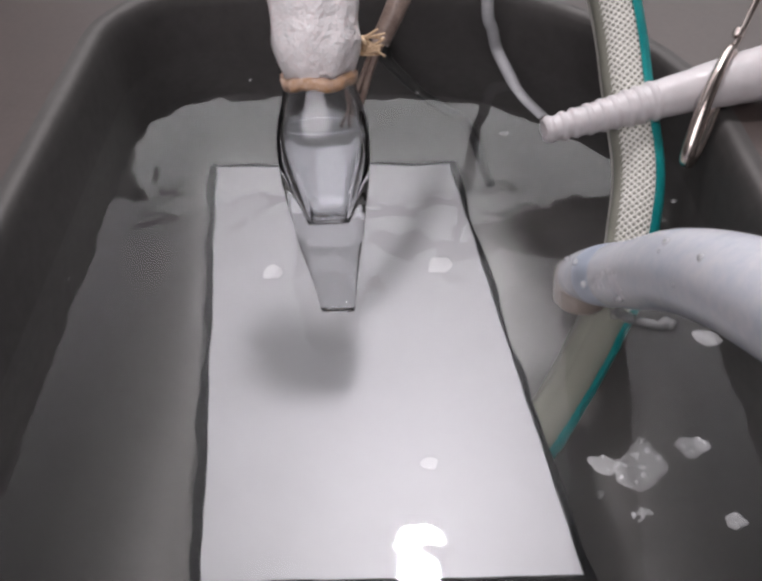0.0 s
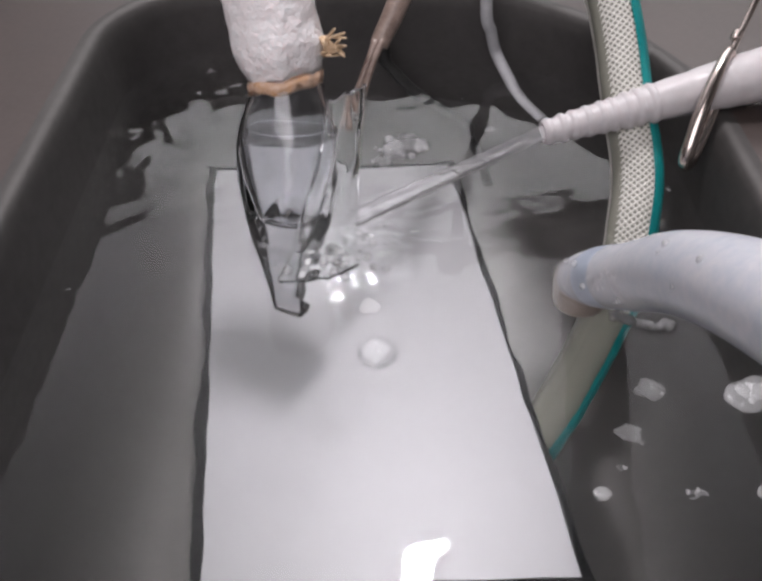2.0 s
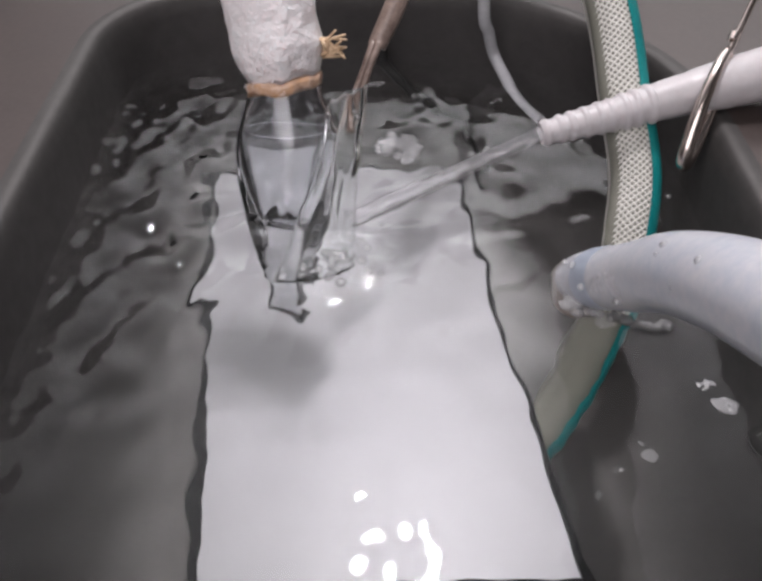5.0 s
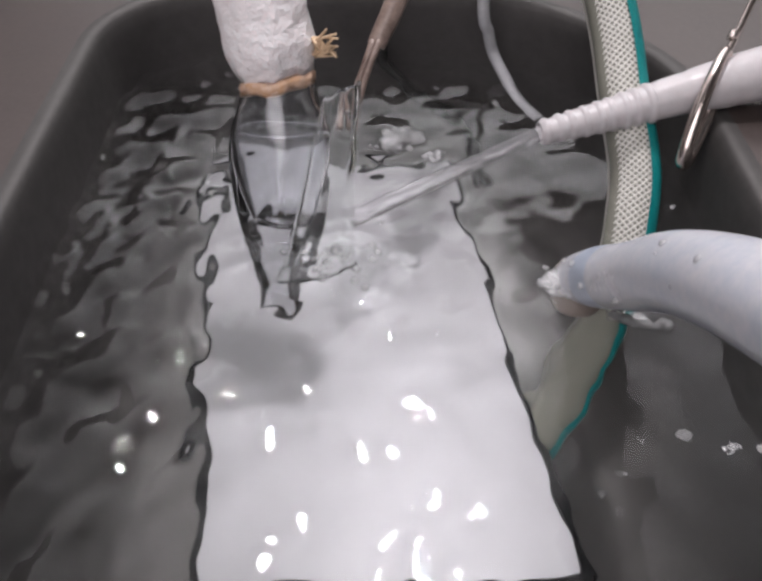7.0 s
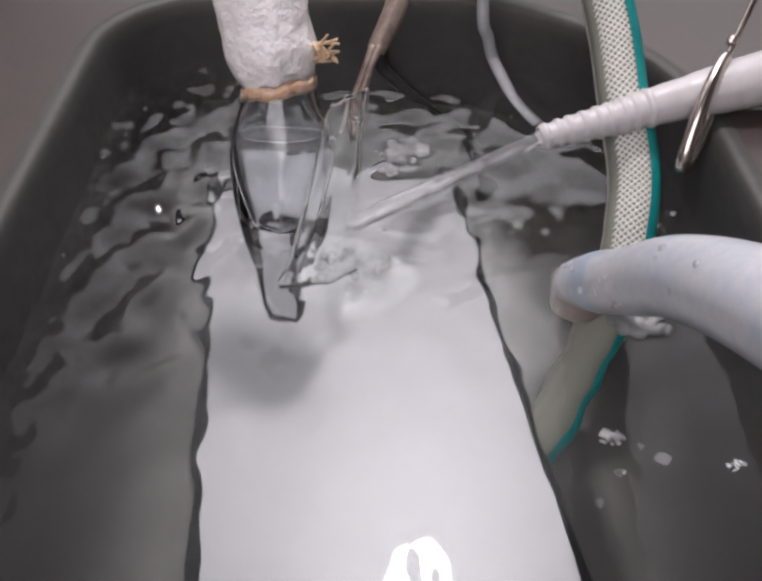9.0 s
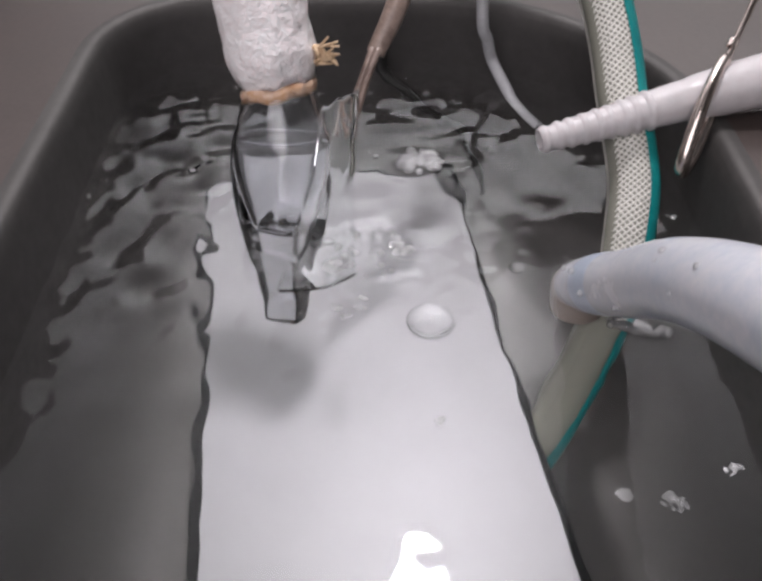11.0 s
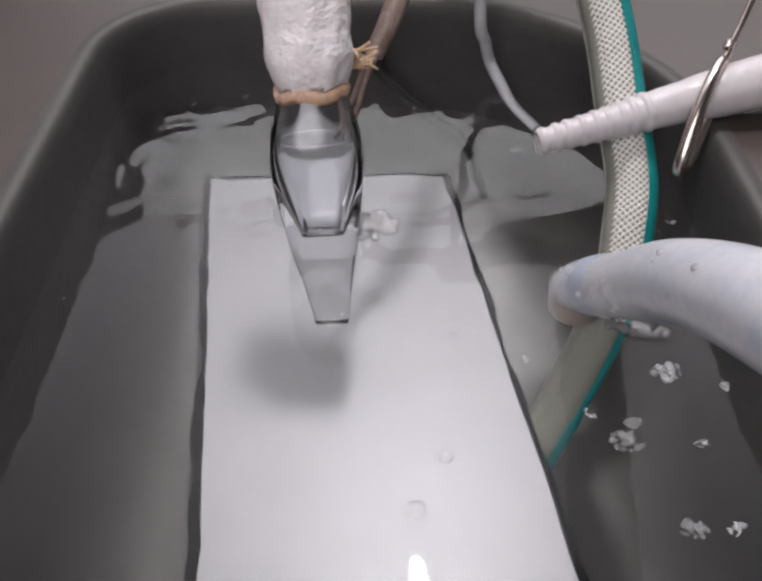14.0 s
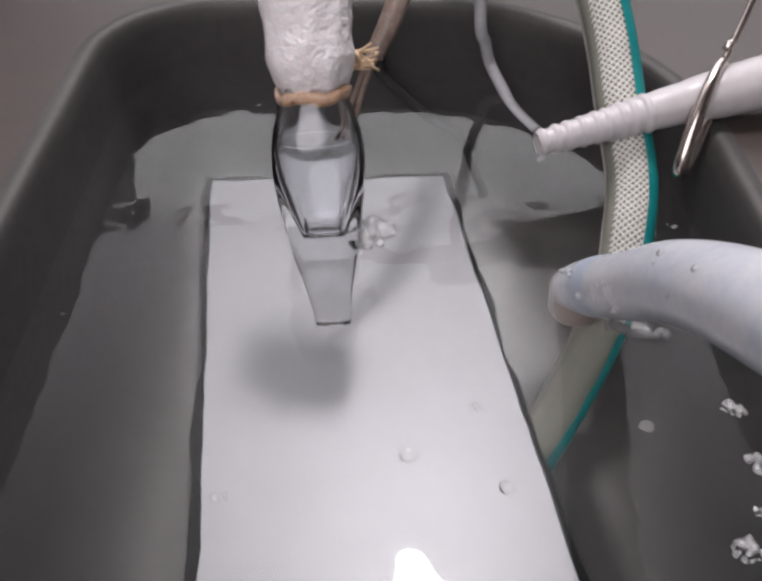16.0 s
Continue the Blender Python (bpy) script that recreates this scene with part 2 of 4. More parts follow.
def room():
    def slab(name, a, b):
        bm = bmesh.new()
        bmesh.ops.create_cube(bm, size=1)
        size, mid = Vector(b) - Vector(a), (Vector(a) + Vector(b)) / 2
        for v in bm.verts:
            v.co = Vector((v.co.x * size.x, v.co.y * size.y, v.co.z * size.z)) + mid
        ob = part(name, bm, WALLPAINT, smooth=False)
        tagged(ob, "plain light grey painted " + name.split("_")[0], name.split("_")[0], kind="structure")
    slab("wall_north_low", (-2.6, 3.0, -0.95), (2.6, 3.1, 1.3))
    slab("wall_north_west", (-2.6, 3.0, 1.3), (-1.2, 3.1, 2.3))
    slab("wall_north_east", (2.45, 3.0, 1.3), (2.6, 3.1, 2.3))
    bm = bmesh.new()
    loft(bm, [rounded(-2.55, 1.9, 0.45, 2.98, (0.03,) * 4, z, 4) for z in (2.298, 2.262, 2.255)], True, False, True)
    tagged(part("ceiling_lamp", bm, PANEL, smooth=False), "wide white glowing luminous ceiling panel", "ceiling lamp")
    # unseen glowing sheet and window, added to brighten water reflections and the right worktop
    bm = bmesh.new()
    loft(bm, [[Vector((x, y, z)) for x, z in ((-1.5, 1.0), (2.7, 1.0), (2.7, 2.36), (-1.5, 2.36))] for y in (3.14, 3.18)], True, True, True)
    tagged(part("backdrop", bm, WINDOWGLOW, smooth=False), "plain glowing sheet behind the window opening, added for reflections", "sky", kind="structure")
    base = tagged(new("window_1"), "plain white frame of the added, unseen window in the far wall", "window", kind="structure")
    for a, b in (((-1.2, 2.985, 1.3), (2.45, 3.03, 1.34)), ((-1.2, 2.985, 2.26), (2.45, 3.03, 2.297)), ((-1.2, 2.985, 1.34), (-1.16, 3.03, 2.26)), ((2.41, 2.985, 1.34), (2.45, 3.03, 2.26))):
        bm = bmesh.new()
        bmesh.ops.create_cube(bm, size=1)
        size, mid = Vector(b) - Vector(a), (Vector(a) + Vector(b)) / 2
        for v in bm.verts:
            v.co = Vector((v.co.x * size.x, v.co.y * size.y, v.co.z * size.z)) + mid
        part("window_frame", bm, WALLPAINT, base, smooth=False)
    slab("wall_south", (-2.6, -2.1, -0.95), (2.6, -2.0, 2.3))
    slab("wall_west", (-2.7, -2.1, -0.95), (-2.6, 3.1, 2.3))
    slab("wall_east", (2.6, -2.1, -0.95), (2.7, 3.1, 2.3))
    slab("ceiling", (-2.7, -2.1, 2.3), (2.7, 3.1, 2.4))
    slab("floor", (-2.7, -2.1, -1.0), (2.7, 3.1, -0.95))


def worktop():
    n = 14
    bm = bmesh.new()
    inner = rounded(X0 - 0.004, X1 + 0.004, Y0 - 0.004, Y1 + 0.004, [r + 0.004 for r in CORNERS], RIM, n)
    edge = rounded(X0 - 0.004, X1 + 0.004, Y0 - 0.004, Y1 + 0.004, [r + 0.004 for r in CORNERS], RIM - 0.02, n)
    outer = []
    for p in inner:
        cx, cy = (X0 + X1) / 2, (Y0 + Y1) / 2
        d = Vector((p.x - cx, p.y - cy))
        k = min(0.62 / max(abs(d.x), 1e-6), 0.72 / max(abs(d.y), 1e-6))
        outer.append(Vector((cx + d.x * k, cy + d.y * k, RIM)))
    low = [Vector((p.x, p.y, -0.95)) for p in outer]
    loft(bm, [edge, inner, outer, low])
    ob = part("worktop", bm, COUNTER, smooth=False)
    tagged(ob, "brownish grey steel worktop unit round the water basin", "worktop", kind="structure")


def basin():
    n = 14
    bm = bmesh.new()
    loops = []
    section = [(0.0075, RIM + 0.0003), (0.0042, RIM + 0.0009), (0.0016, RIM + 0.0007), (0.0, RIM - 0.0006), (-0.0012, RIM - 0.003), (-0.0024, RIM - 0.009), (-0.005, -0.02), (-0.0065, FLOOR + 0.05)]
    for k in range(1, 11):
        a = radians(90 * k / 10)
        section.append((-0.0065 - 0.044 * (1 - math.cos(a)), FLOOR + 0.05 * (1 - math.sin(a))))
    for out, z in section:
        loops.append(rounded(X0 - out, X1 + out, Y0 - out, Y1 + out, [r + out for r in CORNERS], z, n))
    rng = random.Random(4)
    for p in loops[1] + loops[2]:
        p.z += rng.uniform(-0.0002, 0.0003)
    loft(bm, loops, cap_end=True)
    ob = part("basin", bm, BASIN)
    tagged(ob, "dull grey steel basin with a pale glow painted on its floor, filled with water", "basin", kind="structure")


def water():
    """One long sheet: still at its near end, more and more rippled towards the far end. It drifts under the worktop."""
    rng = random.Random(11)
    waves = []
    for k in range(64):
        length = rng.uniform(0.0065, 0.030)
        a = rng.uniform(0, math.tau)
        waves.append((math.cos(a) * math.tau / length, math.sin(a) * math.tau / length, rng.uniform(0, math.tau), length))
    nx, ny = 200, 620
    xs, ys = np.linspace(-0.1335, 0.138, nx), np.linspace(-0.02, 0.86, ny)
    gx, gy = np.meshgrid(xs, ys)
    h = np.zeros_like(gx)
    for kx, ky, ph, length in waves:
        h += np.sin(kx * gx + ky * gy + ph) * length
    h /= np.std(h)
    rough = np.clip((gy - 0.36) / 0.22, 0, 1) ** 1.3
    side = 0.75 + 0.9 * np.clip((-0.03 - gx) / 0.06, 0, 1) - 0.35 * np.clip((gx - 0.02) / 0.06, 0, 1)
    z = h * (0.000035 * (0.6 + 0.4 * side) + 0.00043 * rough * side)
    verts = np.stack([gx, gy, z], axis=-1).reshape(-1, 3)
    faces = [(j * nx + i, j * nx + i + 1, (j + 1) * nx + i + 1, (j + 1) * nx + i) for j in range(ny - 1) for i in range(nx - 1)]
    mesh = bpy.data.meshes.new("water")
    mesh.from_pydata(verts.tolist(), [], faces)
    for f in mesh.polygons:
        f.use_smooth = True
    mesh.materials.append(WATER)
    ob = new("water", mesh)
    ob.visible_shadow = False
    return tagged(ob, "clear rippling water filling the basin", "water", kind="structure")


# ---- things ----
def plate():
    """A metal sheet cut slightly askew, edged with dark strips for the shade at its rim, on four feet."""
    corner = [Vector(p) for p in ((-0.063, 0.1183, 0), (0.0716, 0.1204, 0), (0.0370, 0.3443, 0), (-0.0882, 0.3407, 0))]
    mid = sum(corner, Vector()) / 4
    base = new("submerged_plate")
    base.location = (mid.x, mid.y, FLOOR)
    tagged(base, "pale satin metal plate with dark edges, lying under water", "plate")
    top = -0.085 - FLOOR
    local = [p - mid for p in corner]

    def panel(points, z0, z1, name, mat, label=""):
        bm = bmesh.new()
        low, high = [Vector((p.x, p.y, z0)) for p in points], [Vector((p.x, p.y, z1)) for p in points]
        loft(bm, [low, high], True, True, True)
        bmesh.ops.bevel(bm, geom=bm.edges[:], offset=0.0006, segments=2, affect="EDGES")
        return part(name, bm, mat, base, label, smooth=False)
    panel(local, top - 0.006, top, "panel", PLATE)
    for i, wide in enumerate((0.0030, 0.0023, 0.0018, 0.0034)):
        a, b = local[i], local[(i + 1) % 4]
        way = (b - a).normalized()
        out = Vector((way.y, -way.x, 0))
        # shadow gap modelled as a dark ragged strip: thick and thin places along each side, most on the long ones
        n, ragged = 46, 0.0010 if i in (0, 2) else 0.0022
        inner, outer = [], []
        for k in range(n + 1):
            f = k / n
            p = (a - way * 0.002).lerp(b + way * 0.002, f)
            w1 = noise.noise(Vector((f * 9, i * 7.1, 0.3))) + 0.5 * noise.noise(Vector((f * 23, i * 7.1, 5.3)))
            w2 = noise.noise(Vector((f * 8, i * 5.3, 9.3))) + 0.6 * noise.noise(Vector((f * 21, i * 5.3, 2.3)))
            inner.append(p - out * max(0.0, w1) * ragged * 0.7)
            outer.append(p + out * max(0.0009, wide + w2 * ragged))
        bm = bmesh.new()
        loft(bm, [[Vector((p.x, p.y, top - 0.009)), Vector((p.x, p.y, top + 0.0012)), Vector((q.x, q.y, top + 0.0006)), Vector((q.x, q.y, top - 0.009))] for p, q in zip(inner, outer)], True, True, True)
        part("edge_shade", bm, EDGING, base, "dark ragged strip standing in for the shadow gap at the plate's edge", smooth=False)
    for p in local:
        bm = bmesh.new()
        q = p * 0.82
        tube(bm, [Vector((q.x, q.y, 0)), Vector((q.x, q.y, 0.001)), Vector((q.x, q.y, top - 0.008)), Vector((q.x, q.y, top - 0.0062))], lambda t: 0.006 - 0.001 * t, 16)
        part("foot", bm, EDGING, base)


def outline(w, d, power=3.2, n=48):
    """A rounded rectangle of half sizes w and d."""
    out = []
    for k in range(n):
        a = math.tau * k / n
        c, s = math.cos(a), math.sin(a)
        r = (abs(c) ** power + abs(s) ** power) ** (-1 / power)
        out.append((w * c * r, d * s * r))
    return out


def paddle():
    """A clear acrylic bulb that narrows into a flat wedge, hung from a wrapped foam stopper."""
    base = new("acrylic_paddle")
    tagged(base, "clear acrylic wedge-shaped paddle hanging from white wrapped foam into water", "paddle")
    outer = [(-0.0495, 0.0064, 0.0034), (-0.048, 0.0071, 0.0043), (-0.032, 0.0088, 0.0068), (-0.014, 0.0114, 0.0105), (0.004, 0.0143, 0.0138),
             (0.018, 0.0166, 0.0160), (0.028, 0.0177, 0.0170), (0.036, 0.0177, 0.0170), (0.043, 0.0168, 0.0163), (0.050, 0.0147, 0.0145), (0.056, 0.0134, 0.0133), (0.064, 0.0130, 0.0129)]
    bm = bmesh.new()
    line = smooth_path([(w, d, z) for z, w, d in outer], 5)
    loops = []
    for p in line:
        power = 6.0 - 3.8 * min(1, max(0, (p.z + 0.005) / 0.05))
        loops.append([(x, y, p.z) for x, y in outline(p.x, p.y, power)])
    loft(bm, loops, True, True, True)
    inner = []
    for p in line:
        if 0.001 < p.z < 0.0625:
            wall = 0.0024 + 0.0042 * min(1, max(0, (0.036 - p.z) / 0.034))
            power = 5.0 - 2.8 * min(1, max(0, (p.z - 0.01) / 0.04))
            inner.append([(x, y, p.z) for x, y in outline(p.x - wall, p.y - wall, power)])
    body = part("body", bm, GLASS, base, "clear acrylic bulb and wedge")
    bm = bmesh.new()
    loft(bm, inner, True, True, True)
    hollow = part("hollow", bm, GLASS, base, "air space inside the clear bulb")
    for f in hollow.data.polygons:
        f.flip()
    bm = bmesh.new()
    ring = [Vector((x, y, 0.0395)) for x, y in outline(0.0144, 0.0138, 2.3)]
    tube(bm, ring + ring[:1], 0.0007, 8, False)
    part("liquid_line", bm, GLASS, base, "bright line of liquid standing in the bulb")
    # stopper
    bm = bmesh.new()
    rng = random.Random(7)
    loops = []
    for k in range(29):
        t = k / 28
        z = 0.0572 + 0.0558 * t
        r = 0.0148 + 0.0017 * min(1, t * 5) - 0.0006 * t
        if t < 0.28:
            r -= 0.0030 * ((0.28 - t) / 0.28) ** 2
        loop = []
        for i in range(48):
            a = math.tau * i / 48
            bump = noise.noise(Vector((math.cos(a) * 2.2, math.sin(a) * 2.2, t * 4))) * 0.0010 + noise.noise(Vector((math.cos(a) * 5, math.sin(a) * 5, t * 10))) * 0.00060
            loop.append((math.cos(a) * (r + bump), math.sin(a) * (r + bump), z))
        loops.append(loop)
    loft(bm, loops, True, True, True)
    stopper = part("stopper", bm, COTTON, base, "white crinkled film-wrapped foam stopper")
    bm = bmesh.new()
    loft(bm, [[(math.cos(math.tau * i / 48) * (r + 0.0004 * math.sin(i * 1.7)), math.sin(math.tau * i / 48) * (r + 0.0004 * math.sin(i * 1.7)), z + 0.0007 * math.sin(i * 0.6)) for i in range(48)]
              for z, r in ((0.0545, 0.0118), (0.0550, 0.0134), (0.0560, 0.0138), (0.0572, 0.0141), (0.0586, 0.0143), (0.0598, 0.0128))], True, True, True)
    part("glue_band", bm, AMBER, stopper, "amber glue band")
    # twine knot at the side
    for k in range(12):
        bm = bmesh.new()
        a = rng.uniform(-0.9, 0.9)
        start = Vector((0.0145, 0.006, 0.068 + rng.uniform(-0.004, 0.006)))
        pts = [start, start + Vector((0.0035, 0.001 * a, 0.001 + 0.002 * a)), start + Vector((0.006 + rng.uniform(0, 0.005), rng.uniform(-0.004, 0.003), rng.uniform(-0.002, 0.006)))]
        tube(bm, smooth_path(pts, 5), lambda t: 0.0008 - 0.0004 * t, 7)
        part("twine_end", bm, TWINE, stopper)
    bm = bmesh.new()
    knot = [(0.0155 + 0.0022 * math.cos(k * 1.3), 0.005 + 0.002 * math.sin(k * 2.1), 0.068 + 0.0026 * math.sin(k * 1.3)) for k in range(14)]
    tube(bm, smooth_path(knot, 5), 0.0008, 7)
    part("twine_knot", bm, TWINE, stopper)
    return base, stopper


def holder_rod():
    base = new("holder_rod")
    tagged(base, "worn brown metal rod holding the paddle's stopper", "rod")
    bm = bmesh.new()
    line = smooth_path([(0.055, 0.45, 0.2), (0.024, 0.338, 0.100), (0.0088, 0.301, 0.0685), (-0.0005, 0.289, 0.052)], 8)
    tube(bm, line, lambda t: 0.0060 - 0.0022 * t, 20)
    part("shaft", bm, ROD, base)
    for s in (-1, 1):
        bm = bmesh.new()
        line = smooth_path([(-0.0002 + 0.0012 * s, 0.288, 0.055), (-0.005 + 0.001 * s, 0.281, 0.045), (-0.010 + 0.0018 * s, 0.272, 0.034), (-0.014 + 0.002 * s, 0.262, 0.030)], 6)
        tube(bm, line, lambda t: 0.0016 - 0.0006 * t, 10)
        part("prong", bm, ROD, base)
    return base


TIP, END = Vector((0.064, 0.26, 0.03)), Vector((0.147, 0.277, 0.043))


def nozzle():
    base = new("nozzle")
    tagged(base, "ribbed milky white plastic nozzle held over the water", "nozzle")
    way = (END - TIP).normalized()
    line, radii = [], []
    steps = 150
    for k in range(steps + 1):
        d = 0.17 * k / steps
        line.append(TIP + way * d + Vector((0, 0, 0.0016 * math.sin(d * 20) * min(1, d / 0.05))))
        r = 0.0046 + 0.0046 * min(1, d / 0.075) + 0.002 * min(1, max(0, (d - 0.06) / 0.05))
        ribs = 0.00055 * math.sin(d * math.tau / 0.0062) * (1 if d < 0.045 else 0.35)
        radii.append(r + ribs * 0.25 + 0.0003 * noise.noise(Vector((d * 160, 3, 1))))
    bm = bmesh.new()
    loops = []
    fr = frames_along(line)
    for (p, a, b, w), r in zip(fr, radii):
        loops.append([p + (a * math.cos(math.tau * i / 32) + b * math.sin(math.tau * i / 32)) * r for i in range(32)])
    inside = []
    for (p, a, b, w), r in list(zip(fr, radii))[::-6]:
        inside.append([p + (a * math.cos(math.tau * i / 32) + b * math.sin(math.tau * i / 32)) * 0.0036 for i in range(32)])
    loft(bm, loops + inside[:-1] + [[q for q in inside[-1]]], True)
    bm.verts.ensure_lookup_table()
    first, last = bm.verts[:32], bm.verts[-32:]
    for i in range(32):
        bm.faces.new((first[i], first[(i + 1) % 32], last[(i + 1) % 32], last[i]))
    part("barrel", bm, NOZZLE, base)
    for k in range(9):
        d = 0.0025 + 0.0052 * k
        i = int(round(d / 0.17 * steps))
        p, a, b, w = fr[i]
        bm = bmesh.new()
        ring = []
        for o, g in ((-0.0019, -0.0004), (-0.0009, 0.00045), (0.0, 0.0007), (0.0009, 0.00045), (0.0019, -0.0004)):
            ring.append([p + w * o + (a * math.cos(math.tau * q / 32) + b * math.sin(math.tau * q / 32)) * (radii[i] + g) for q in range(32)])
        loft(bm, ring, True)
        part("rib", bm, NOZZLE, base)
    return base


def jet():
    """A rod of water that shoots out of the nozzle."""
    bm = bmesh.new()
    length = 0.086
    line = [Vector((0, 0, 0)) - Vector((0, 0, 1)) * (length * k / 60) for k in range(61)]
    loops = []
    for k, p in enumerate(line):
        t = k / 60
        r = 0.0027 + 0.0004 * noise.noise(Vector((0, 0, t * 16))) + 0.0007 * t
        loops.append([p + Vector((math.cos(math.tau * i / 20), math.sin(math.tau * i / 20), 0)) * (r + 0.00025 * noise.noise(Vector((math.cos(math.tau * i / 20) * 2, math.sin(math.tau * i / 20) * 2, t * 12)))) for i in range(20)])
    loft(bm, loops, True, True, True)
    ob = part("water_jet", bm, STREAM)
    ob.visible_shadow = False
    return tagged(ob, "clear water jet shooting from the white nozzle", "water jet")


def splash():
    """A clear band of water thrown up along the paddle, wide at its foot and cut off square at the top."""
    bm = bmesh.new()
    front, back = [], []
    nu, nv = 26, 40
    for j in range(nv + 1):
        v = j / nv
        a, b = [], []
        for i in range(nu + 1):
            u = i / nu
            wide = 0.030 - 0.017 * v ** 0.8 + 0.0012 * noise.noise(Vector((3, v * 5, 1)))
            x = -0.010 + 0.026 * v + (u - 0.15) * wide + 0.0006 * noise.noise(Vector((u * 2, v * 7, 9)))
            y = -0.007 * math.sin(u * 2.6) * (1 - 0.4 * v) + 0.0022 * noise.noise(Vector((u * 2.2, v * 1.8, 2)))
            z = v * (0.067 + 0.004 * u + 0.0025 * noise.noise(Vector((u * 4, 1, 7))) * v)
            streak = noise.noise(Vector((u * 5.5 - v * 0.8, v * 1.1, 4)))
            thick = 0.0007 + 0.0006 * (1 - v) + 0.0005 * streak + 0.0006 * (abs(2 * u - 1) ** 6)
            thick = max(0.0002, thick)
            a.append(Vector((x, y - thick, z)))
            b.append(Vector((x, y + thick, z)))
        front.append(a)
        back.append(b)
    loft(bm, [a + b[::-1] for a, b in zip(front, back)], True, True, True)
    ob = new("water_splash")
    part("sheet", bm, WATER, ob).visible_shadow = False
    rng = random.Random(31)
    for k in range(14):
        bm = bmesh.new()
        v = rng.random()
        r = rng.uniform(0.0005, 0.0013)
        bmesh.ops.create_icosphere(bm, subdivisions=2, radius=r, matrix=Matrix.Translation((0.012 + rng.uniform(0.0, 0.022), rng.uniform(-0.012, 0.004), 0.012 + 0.05 * v)))
        part("droplet", bm, WATER, ob)
    return tagged(ob, "thin clear splash of water thrown up beside the paddle", "splash")


def mound():
    """A lumpy swell of water where the jet strikes."""
    bm = bmesh.new()
    loops = []
    for j in range(1, 13):
        d = j / 12
        loop = []
        for i in range(40):
            a = math.tau * i / 40
            r = 0.025 * d * (1 + 0.28 * noise.noise(Vector((math.cos(a) * 1.6, math.sin(a) * 1.6, 3))))
            x, y = math.cos(a) * r * 1.15, math.sin(a) * r * 0.8
            z = 0.0036 * (1 - d ** 2) * (1 + 0.9 * noise.noise(Vector((x * 220, y * 220, 8)))) + 0.0016 * noise.noise(Vector((x * 420, y * 420, 1))) * (1 - d)
            loop.append((x, y, z - 0.0004))
        loops.append(loop)
    loft(bm, loops, True, True, False)
    ob = new("water_swell")
    part("churned_top", bm, WATER, ob).visible_shadow = False
    rng = random.Random(37)
    for k in range(26):
        bm = bmesh.new()
        a, d, r = rng.uniform(0, math.tau), rng.uniform(0.2, 1), rng.uniform(0.0006, 0.0021)
        bmesh.ops.create_icosphere(bm, subdivisions=2, radius=r, matrix=Matrix.Translation((math.cos(a) * d * 0.024, math.sin(a) * d * 0.016, 0.004 * (1 - d) + r * 0.1)) @ Matrix.Diagonal((1, 1, 0.7, 1)))
        part("bubble_cell", bm, FROTH, ob)
    return tagged(ob, "lumpy churned swell of clear water under the jet", "swell")


def wire_ring():
    base = new("wire_ring")
    tagged(base, "shiny steel wire ring loosely round the nozzle", "ring")
    right, up = Vector((1, 0, 0)), Vector((0, math.sin(radians(TILT)), math.cos(radians(TILT))))
    out = Vector((0.43, 0.64, -0.63)).normalized()
    u = (right * 0.374 + up * 0.927).normalized()
    v = (out - u * out.dot(u)).normalized()
    v = (v + right * 0.16).normalized()
    mid = Vector((0.1275, 0.2635, 0.0395))
    bm = bmesh.new()
    line = [mid + u * 0.0235 * math.cos(math.tau * k / 64) + v * 0.0075 * math.sin(math.tau * k / 64) for k in range(65)]
    tube(bm, line, lambda t: 0.0017 + 0.0012 * abs(math.sin(math.pi * t)), 14, False)
    part("loop", bm, STEEL, base)
    bm = bmesh.new()
    top = mid + u * 0.0225
    tube(bm, smooth_path([top - u * 0.004, top + u * 0.012 + right * 0.001, top + u * 0.03 + right * 0.002, top + u * 0.1 + right * 0.004], 6), 0.0013, 12)
    part("stem", bm, STEEL, base)
    bm = bmesh.new()
    tube(bm, [top + u * (0.006 + 0.0006 * k / 8) + (right * math.cos(k * 0.8) + out * math.sin(k * 0.8)) * 0.0019 for k in range(40)], 0.0006, 8)
    part("wire_wrap", bm, STEEL, base)


HOSE = [(0.05, 0.42, 0.19), (0.076, 0.362, 0.115), (0.0955, 0.310, 0.0597), (0.1008, 0.282, 0.0336), (0.1045, 0.258, 0.0125), (0.1012, 0.238, -0.004), (0.0967, 0.2225, -0.02), (0.0900, 0.2130, -0.045), (0.0820, 0.2030, -0.069), (0.0725, 0.1920, -0.0895), (0.0610, 0.1790, -0.1030), (0.047, 0.165, -0.1070), (0.018, 0.142, -0.1075)]


